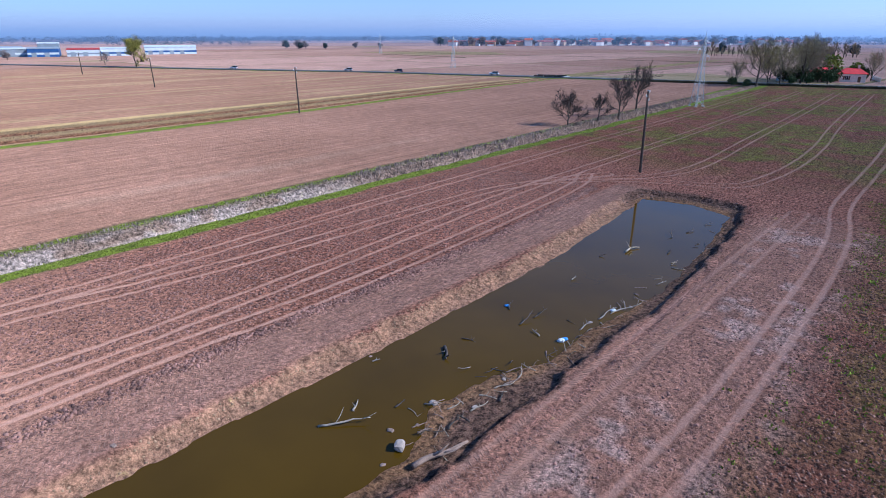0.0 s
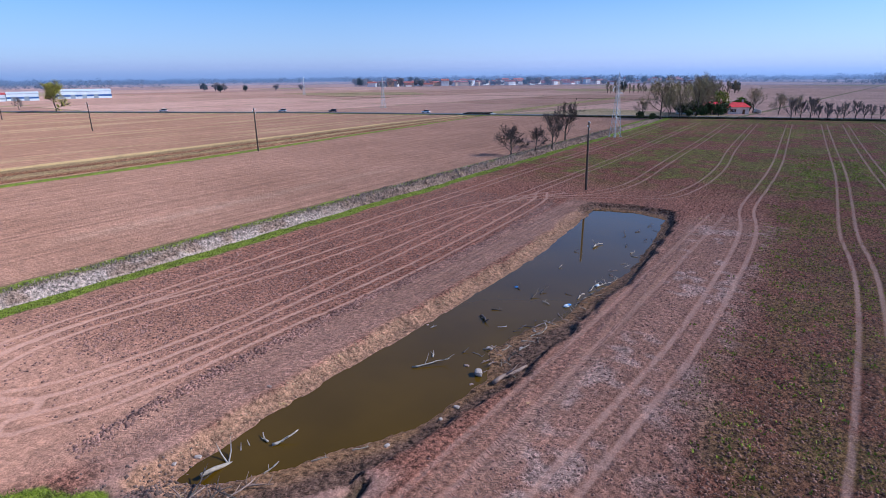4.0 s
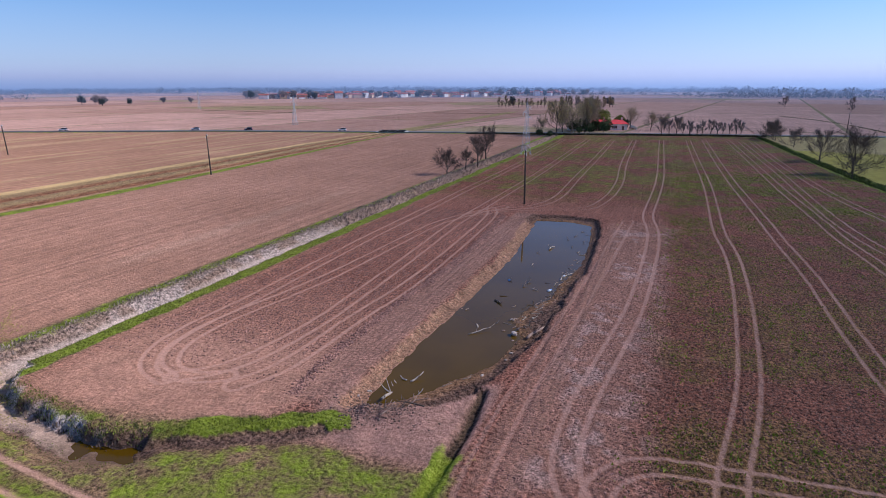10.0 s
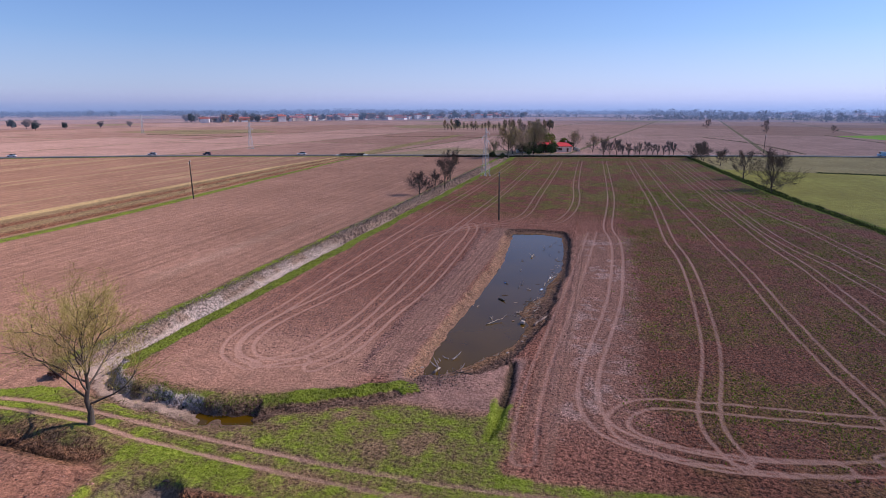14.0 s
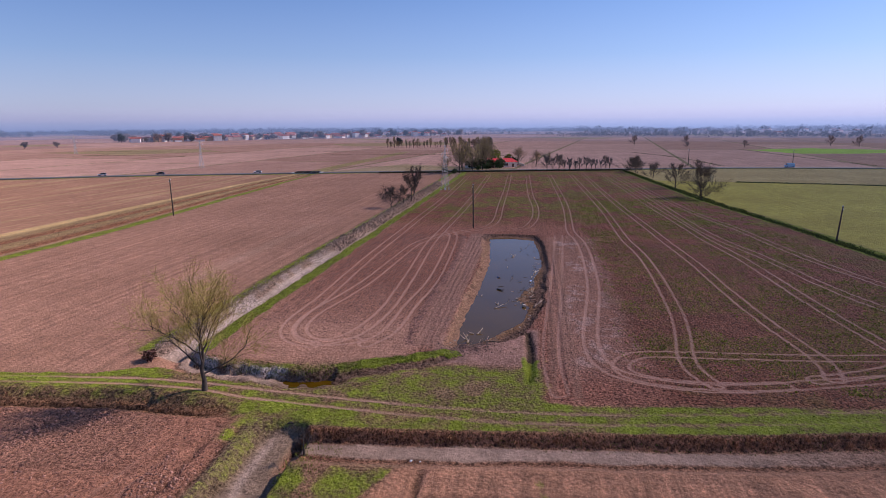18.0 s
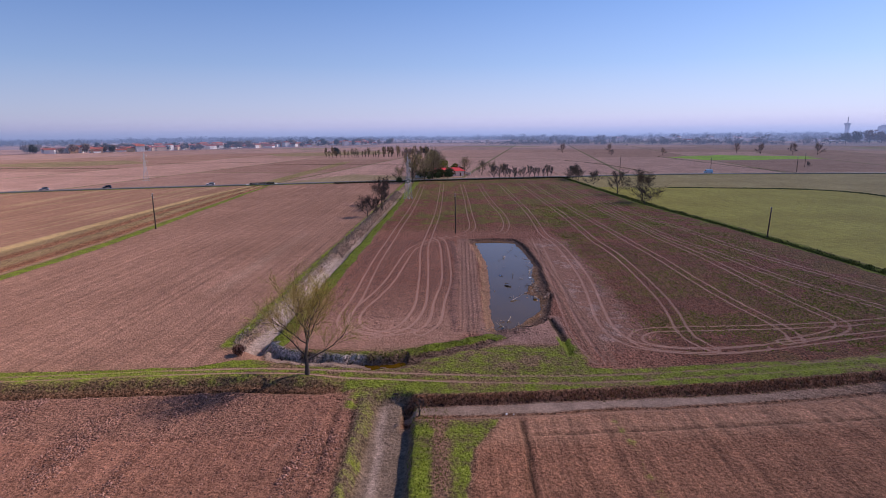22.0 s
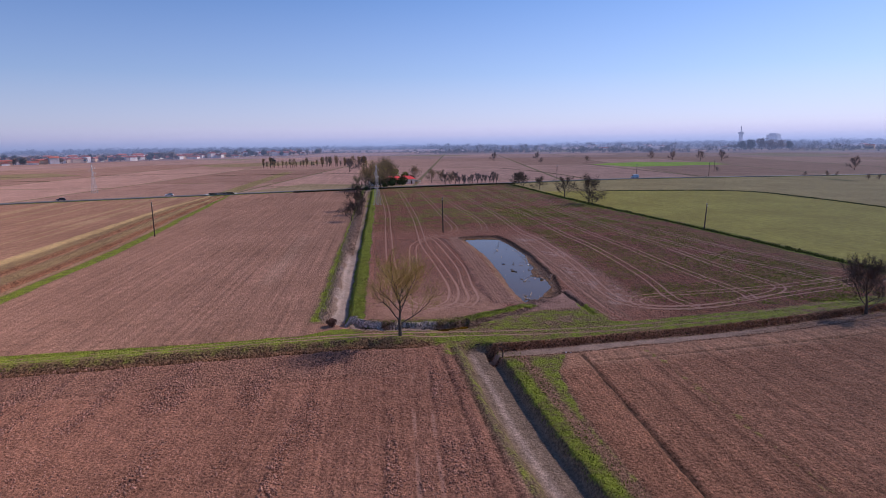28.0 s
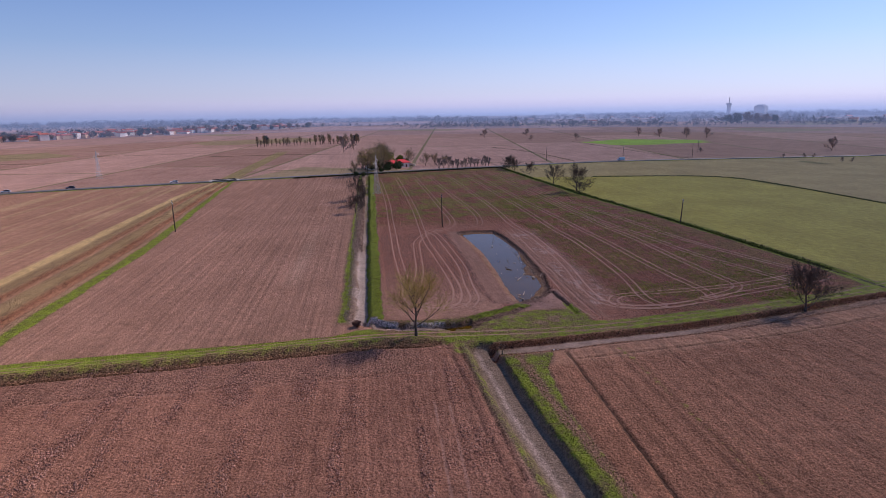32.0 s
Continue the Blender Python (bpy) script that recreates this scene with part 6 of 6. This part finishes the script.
green_l = [(r.uniform(-10, 60), r.uniform(57.4, 58.8), r.uniform(0.4, 1)) for k in range(900)]
tufts("bank_grass", green_l + along(DITCH_BANK[1:], 1000, 0.9, 2.4), BLADE, 0.17, 0.25, "rough green grass on the ditch bank", "grass")
yard = [(r.uniform(-17, -8.5), r.uniform(14.5, 36), r.uniform(0.3, 0.8)) for k in range(1000)]
tufts("meadow_grass", [q for q in yard if q[0] < -9 - max(q[1] - 24, 0) * 0.35], BLADE, 0.11, 0.25, "short green meadow grass beside the cart track", "grass")
verge_at = lambda v: np.interp(v, [-120, -41, -14, 11, 20, 34, 48, 56, 60, 74, 90, 105, 190], [18, -6.9, -12.2, -15.6, -14.4, -14, -12.5, -13.2, -15.4, -16.8, -17.5, -18.5, -26])
field_at = lambda v: np.interp(v, [40, 53, 72, 87, 101, 190], [-21.0, -20.6, -22.4, -24, -25, -34])
beside = along(ROAD[1:11], 3200, 1.5, 6.5) + along(ROAD[1:11], 2200, -4.2, -1.5) + along(ROAD[1:11], 700, -0.5, 0.5)
beside = [q for q in beside if q[0] < verge_at(q[1]) and (q[1] < 42 or q[0] > field_at(q[1]) + 1.0)]
tufts("track_grass", beside, BLADE, 0.12, 0.22, "green grass beside and between the cart track's ruts", "grass")
tufts("dead_grass", along(DITCH_B[:7], 1500, 1.3, 2.0) + along(FIELD_SW[3:8], 250, -1.2, 0.2), plain("russet_dead_grass", (0.27, 0.125, 0.06), 0.95, vary=0.3, scale=0.4, island=0.4), 0.26, 0.22, "russet dead grass hanging over the ditch bank", "grass", 5)
tufts("hedge_bottom", along(HEDGE, 5200, -1.5, 1.3), plain("hedge_green", (0.10, 0.12, 0.025), 0.9, vary=0.3, scale=0.4, island=0.45), 0.5, 0.4, "dark green rough growth along the field boundary", "hedge", 5)
tufts("bank_brush", along(DITCH_BANK[1:5], 60, 0.5, 1.3), plain("dark_brush", (0.10, 0.065, 0.05), 0.95, vary=0.3, scale=0.4, island=0.4), 0.35, 0.25, "dark dry brush on the eroded ditch bank", "brush", 5)
tufts("canal_grass", along(CANAL, 1700, 2.0, 5.2), BLADE, 0.2, 0.3, "green grass along the canal's edge", "grass")
tufts("canal_reeds", along(CANAL_2[:3], 700, 8.5, 12.0), plain("brown_reeds", (0.28, 0.18, 0.10), 0.95, vary=0.3, scale=0.3, island=0.4), 0.3, 0.5, "brown dry growth on the second canal's bank", "reeds", 4)
litter = []
for k in range(700):
    u, v = r.uniform(16, 32), r.uniform(13.6, 17.2)
    litter.append((u, v, r.uniform(0.3, 1)))
tufts("shore_twigs", litter, DARKWOOD, 0.12, 0.3, "dark twigs and roots strewn over the muddy shore", "twigs", 2)


def off_tracks(spots):
    """Drops the spots that lie in a wheel rut."""
    u, v = np.array([q[0] for q in spots]), np.array([q[1] for q in spots])
    keep = np.ones(len(u), bool)
    for line in RUTS:
        d, _ = dist(u, v, line)
        keep &= np.abs(d - 0.85) > 0.36
    return [q for q, k in zip(spots, keep) if k]


def clods(name, spots, mat, label):
    """Broken lumps of earth, each turned and misshapen in its own way."""
    rg = np.random.default_rng(len(spots))
    base = np.array([(1, 0, -0.3), (-0.5, 0.87, -0.3), (-0.5, -0.87, -0.3), (0.3, 0.55, 0.6), (-0.65, 0.1, 0.55), (0.35, -0.55, 0.5)])
    tri = ((0, 1, 3), (1, 2, 4), (2, 0, 5), (1, 4, 3), (2, 5, 4), (0, 3, 5), (3, 4, 5))
    u, v, k = np.array(spots).T
    n = len(u)
    c = np.stack([u * CU - v * SU, u * SU + v * CU, heights(u, v)], 1)
    a = rg.uniform(0, 6.28, n)
    ca, sa = (np.cos(a) * k)[:, None], (np.sin(a) * k)[:, None]
    q = rg.uniform(0.7, 1.3, (n, 6))
    x, y, zz = base[:, 0][None], base[:, 1][None], base[:, 2][None]
    verts = np.stack([(x * ca - y * sa) * q, (x * sa + y * ca) * q, zz * k[:, None] * 0.85 * q], 2) + c[:, None, :]
    ob = new(name, swarm(name, verts.reshape(-1, 3), 6, tri, mat))
    return tagged(ob, label, "clods", kind="stuff")


size = lambda: 0.035 + 0.11 * r.random() ** 2.4
near_r = [(r.uniform(-11, 62), r.uniform(-22, 4) + r.gauss(0, 1.0), size() * 0.8) for k in range(60000)]
clods("soil_clods", off_tracks(near_r), plain("brown_clods", (0.26, 0.128, 0.084), 0.97, vary=0.3, scale=0.5, island=0.55), "rough brown clods on the ploughed field")
near_l = [(r.uniform(-2, 66), r.uniform(31, 50), size()) for k in range(32000)]
ridge = [(q, float(np.interp(q, [-4, 5, 18, 33, 43, 65], [28.9, 29.6, 29.7, 29.2, 29.3, 30.8])) + r.gauss(0, 0.35), size() * 1.1) for q in (r.uniform(-3, 64) for k in range(6500))]
dust = [(r.uniform(-10, 62), r.uniform(4, 12) + r.gauss(0, 0.9), size() * 0.8) for k in range(7000)]
clods("field_clods", off_tracks([q for q in near_l if q[0] > 3 or r.random() < 0.3]) + ridge + off_tracks(dust), CLOD, "dry pinkish clods on the ploughed field")
rg_sw = np.random.default_rng(55)
su, sv = rg_sw.uniform(-88, -23, 150000), rg_sw.uniform(39, 96, 150000)
heavy = step(-0.05, 0.55, grain(su / 22, sv, 1.25, 161) * 0.8 + grain(su, sv, 4.5, 162) * 0.35)
take = rg_sw.random(150000) < 0.14 + 0.55 * heavy
sw_c = np.stack([su, sv, (0.035 + 0.14 * rg_sw.random(150000) ** 2.6) * (0.8 + 0.35 * heavy)], 1)[take]
clods("plough_clods", sw_c, plain("plough_clods", (0.31, 0.155, 0.108), 0.97, vary=0.3, scale=0.5, island=0.5), "coarse clods on the freshly ploughed field")
rim_c = [(r.uniform(0, 58), 24.6 + r.gauss(0, 0.3), 0.03 + 0.08 * r.random() ** 2.5) for k in range(900)]
clods("bank_lumps", rim_c, plain("sandy_lumps", (0.42, 0.26, 0.15), 0.95, vary=0.25, scale=0.6, island=0.35), "sandy lumps of earth along the pond's bank")
heap_c = [(-2.0 + r.gauss(0, 1.2), 22 + r.gauss(0, 1.8), 0.03 + 0.10 * r.random() ** 2) for k in range(900)] + [(r.uniform(60, 67.6), 14.2 + r.uniform(0, 12), 0.05 + 0.15 * r.random() ** 2) for k in range(220)]
clods("mud_lumps", heap_c, plain("dark_mud", (0.13, 0.08, 0.062), 0.95, vary=0.3, scale=0.6, island=0.4), "dark lumps of dug mud at the pond's ends")


def treads(lanes):
    """Cleat marks of tractor tyres pressed in chevrons along lanes of (v, from, to)."""
    r2 = random.Random(77)
    v, f = [], []
    for lane, u0, u1 in lanes:
        u = u0
        while u < u1:
            u += 0.21
            if r2.random() < 0.14:
                continue
            for s in (-1, 1):
                a, b = (u, lane + s * 0.03), (u + 0.17, lane + s * 0.33)
                k = len(v)
                wid = 0.038
                za, zb = height(*a) - 0.01, height(*b) - 0.01
                v.extend([W(a[0] - wid, a[1], za), W(a[0] + wid, a[1], za), W(b[0] + wid, b[1], zb), W(b[0] - wid, b[1], zb),
                          W(a[0], a[1], za + 0.026), W(b[0], b[1], zb + 0.026)])
                f.extend([(k, k + 4, k + 5, k + 3), (k + 1, k + 2, k + 5, k + 4), (k + 3, k + 5, k + 2), (k, k + 1, k + 4)])
    ob = new("tyre_marks", mesh_of("tyre_marks", v, f, plain("pressed_soil", (0.37, 0.205, 0.145), 0.97, vary=0.2, scale=0.5, island=0.2)))
    return tagged(ob, "chevron tyre marks pressed into the dry soil", "tyre marks", kind="stuff")


treads([(25.8, 0, 60), (26.5, -2, 62), (27.3, -3, 63), (28.1, -3, 62), (28.7, -3, 40), (12.4, -8, 50), (11.3, -12, 56), (10.4, -14, 52)])
weed = [(-10 + 150 * r.random() ** 1.4, r.uniform(-40, 3.6) + r.gauss(0, 1.1), r.uniform(0.4, 1.2)) for k in range(42000)]
wu, wv = np.array([q[0] for q in weed]), np.array([q[1] for q in weed])
stand = 0.42 + 0.5 * grain(wu, wv, 9, 7) + 0.45 * grain(wu, wv, 2.2, 8)
weed = [q for q, k in zip(weed, stand) if r.random() < k]
weed = off_tracks(weed)
tufts("field_weeds", weed, plain("weed_leaves", (0.22, 0.25, 0.025), 0.9, vary=0.35, scale=0.35, island=0.4), 0.17, 0.22, "sparse green weeds sprouting between the clods", "weeds", 4, 0.36)


FIELD_END = [(262, -34), (252, 18), (241, 60), (232, 96)]
tufts("road_hedge", along(FIELD_END, 3600, -0.7, 0.7), plain("dark_hedge", (0.055, 0.055, 0.03), 0.95, vary=0.3, scale=0.3, island=0.4), 0.75, 0.5, "low dark hedge between the field's far end and the road", "hedge", 5)
DIVIDES = ([(477, 472), (457, 377), (454, 322), (461, 246), (473, 197)], [(399, 411), (391, 349), (385, 303)], [(459, -65), (392, -86), (294, -91)], [(523, -169), (356, -170), (287, -176)], [(420, 190), (425, 120), (405, 40)])
tufts("field_ditch_growth", [q for line in DIVIDES for q in along(line, 800, -0.6, 0.6)], plain("dark_rough_growth", (0.13, 0.125, 0.06), 0.95, vary=0.3, scale=0.2, island=0.4), 0.4, 0.8, "dark rough growth along the far field ditches", "growth", 4)
tufts("meadow_ditch_growth", along(GREEN_DITCH[:4], 2200, -0.5, 0.5), plain("meadow_ditch_green", (0.07, 0.085, 0.025), 0.95, vary=0.3, scale=0.2, island=0.4), 0.45, 0.5, "dark growth along the ditch between the meadows", "growth", 4)

# ---- far woods, and haze as glowing rings ----
def far_woods(name, belts, lo, hi, mat, tall, label, seed, a0=-32, a1=125, reach=(60, 260)):
    """Belts of small far-off trees standing in rows across the view."""
    rg = np.random.default_rng(seed)
    verts = []
    for _ in range(belts):
        a, d = radians(rg.uniform(a0, a1)), rg.uniform(lo, hi)
        n = int(rg.uniform(*reach) / 6.5)
        slant = a + math.pi / 2 + rg.normal(0, 0.25)
        step_v = np.arange(n)[:, None] * 6.5 * np.array([[math.cos(slant), math.sin(slant)]])
        base = np.array([[math.cos(a) * d, math.sin(a) * d]]) + step_v + rg.normal(0, 5, (n, 2))
        h = tall * (0.35 + 0.75 * rg.random(n) ** 1.6) * rg.uniform(0.55, 1.3)
        q = 34
        off = rg.normal(0, 1, (n, q, 3)) * np.array([0.30, 0.30, 0.24])
        off[..., 2] = np.clip(off[..., 2] + 0.48, 0.04, 1.0)
        c = np.concatenate([base, np.zeros((n, 1))], 1)[:, None, :] + off * h[:, None, None]
        x, y = (rg.normal(0, 1, (n, q, 3)) * h[:, None, None] * k for k in (0.075, 0.07))
        verts.append(np.stack([c - x, c + y, c + x, c - y], 2).reshape(-1, 3))
    v = np.concatenate(verts)
    f = np.arange(len(v)).reshape(-1, 4)
    ob = new(name, mesh_of(name, v.tolist(), f.tolist(), mat))
    return tagged(ob, label, "woods", kind="stuff")


# bare woods greyed towards blue: haze put into the base colour
WOOD = plain("haze_grey_woods", (0.10, 0.10, 0.105), 0.95, vary=0.2, scale=0.02, island=0.2)
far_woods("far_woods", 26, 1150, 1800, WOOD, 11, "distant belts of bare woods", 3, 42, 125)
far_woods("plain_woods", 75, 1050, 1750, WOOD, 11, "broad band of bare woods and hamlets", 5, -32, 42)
far_woods("horizon_woods", 130, 1700, 2500, WOOD, 13, "woods on the horizon, greyed in colour for haze", 4, -32, 125, (150, 500))


def haze_glow_ring(name, R, levels, colours, cover, label):
    """A glowing see-through ring that stands in for distant haze, thinning upwards, brighter towards the sun."""
    v, f = [], []
    n = 160
    for k in range(n):
        a = 2 * math.pi * k / n
        v.extend([(math.cos(a) * R, math.sin(a) * R, z) for z in levels])
    m5 = len(levels)
    for k in range(n):
        q = (k + 1) % n
        f.extend([(m5 * k + j, m5 * q + j, m5 * q + j + 1, m5 * k + j + 1) for j in range(m5 - 1)])
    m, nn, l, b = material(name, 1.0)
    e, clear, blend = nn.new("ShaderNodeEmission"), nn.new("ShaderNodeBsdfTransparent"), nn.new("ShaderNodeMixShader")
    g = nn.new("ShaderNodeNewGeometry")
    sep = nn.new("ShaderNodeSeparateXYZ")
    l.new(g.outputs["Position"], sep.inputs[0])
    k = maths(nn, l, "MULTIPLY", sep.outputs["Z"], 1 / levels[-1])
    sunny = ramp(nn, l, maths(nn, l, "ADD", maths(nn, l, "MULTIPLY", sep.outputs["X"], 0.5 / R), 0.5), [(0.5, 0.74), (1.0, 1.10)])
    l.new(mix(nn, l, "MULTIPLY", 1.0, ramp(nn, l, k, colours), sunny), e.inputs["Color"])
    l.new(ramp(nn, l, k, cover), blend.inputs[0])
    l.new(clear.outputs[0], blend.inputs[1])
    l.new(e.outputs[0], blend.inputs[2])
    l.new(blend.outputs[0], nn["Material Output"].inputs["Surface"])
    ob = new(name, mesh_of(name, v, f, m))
    return tagged(ob, label, "backdrop", kind="structure")


haze_glow_ring("backdrop", 2650, (-6, 20, 60, 120, 220, 400, 700), [(0.0, (0.30, 0.42, 0.68)), (0.022, (0.52, 0.62, 0.90)), (0.07, (0.72, 0.72, 0.95)), (0.22, (0.72, 0.74, 1.0))],
          [(0.0, 1.0), (0.035, 0.95), (0.15, 0.62), (0.45, 0.22), (1.0, 0.0)], "glowing backdrop of hazy blue distance below the sky")
# added sheets of faint bluish glow that veil what stands behind them
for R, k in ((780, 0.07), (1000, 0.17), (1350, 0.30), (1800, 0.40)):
    haze_glow_ring("distant_haze", R, (-4, 12, 30, 60), [(0.0, (0.29, 0.40, 0.68)), (1.0, (0.38, 0.48, 0.76))], [(0.0, k), (0.35, k * 0.85), (1.0, 0.0)], "glowing see-through sheet standing in for bluish haze over the far land")
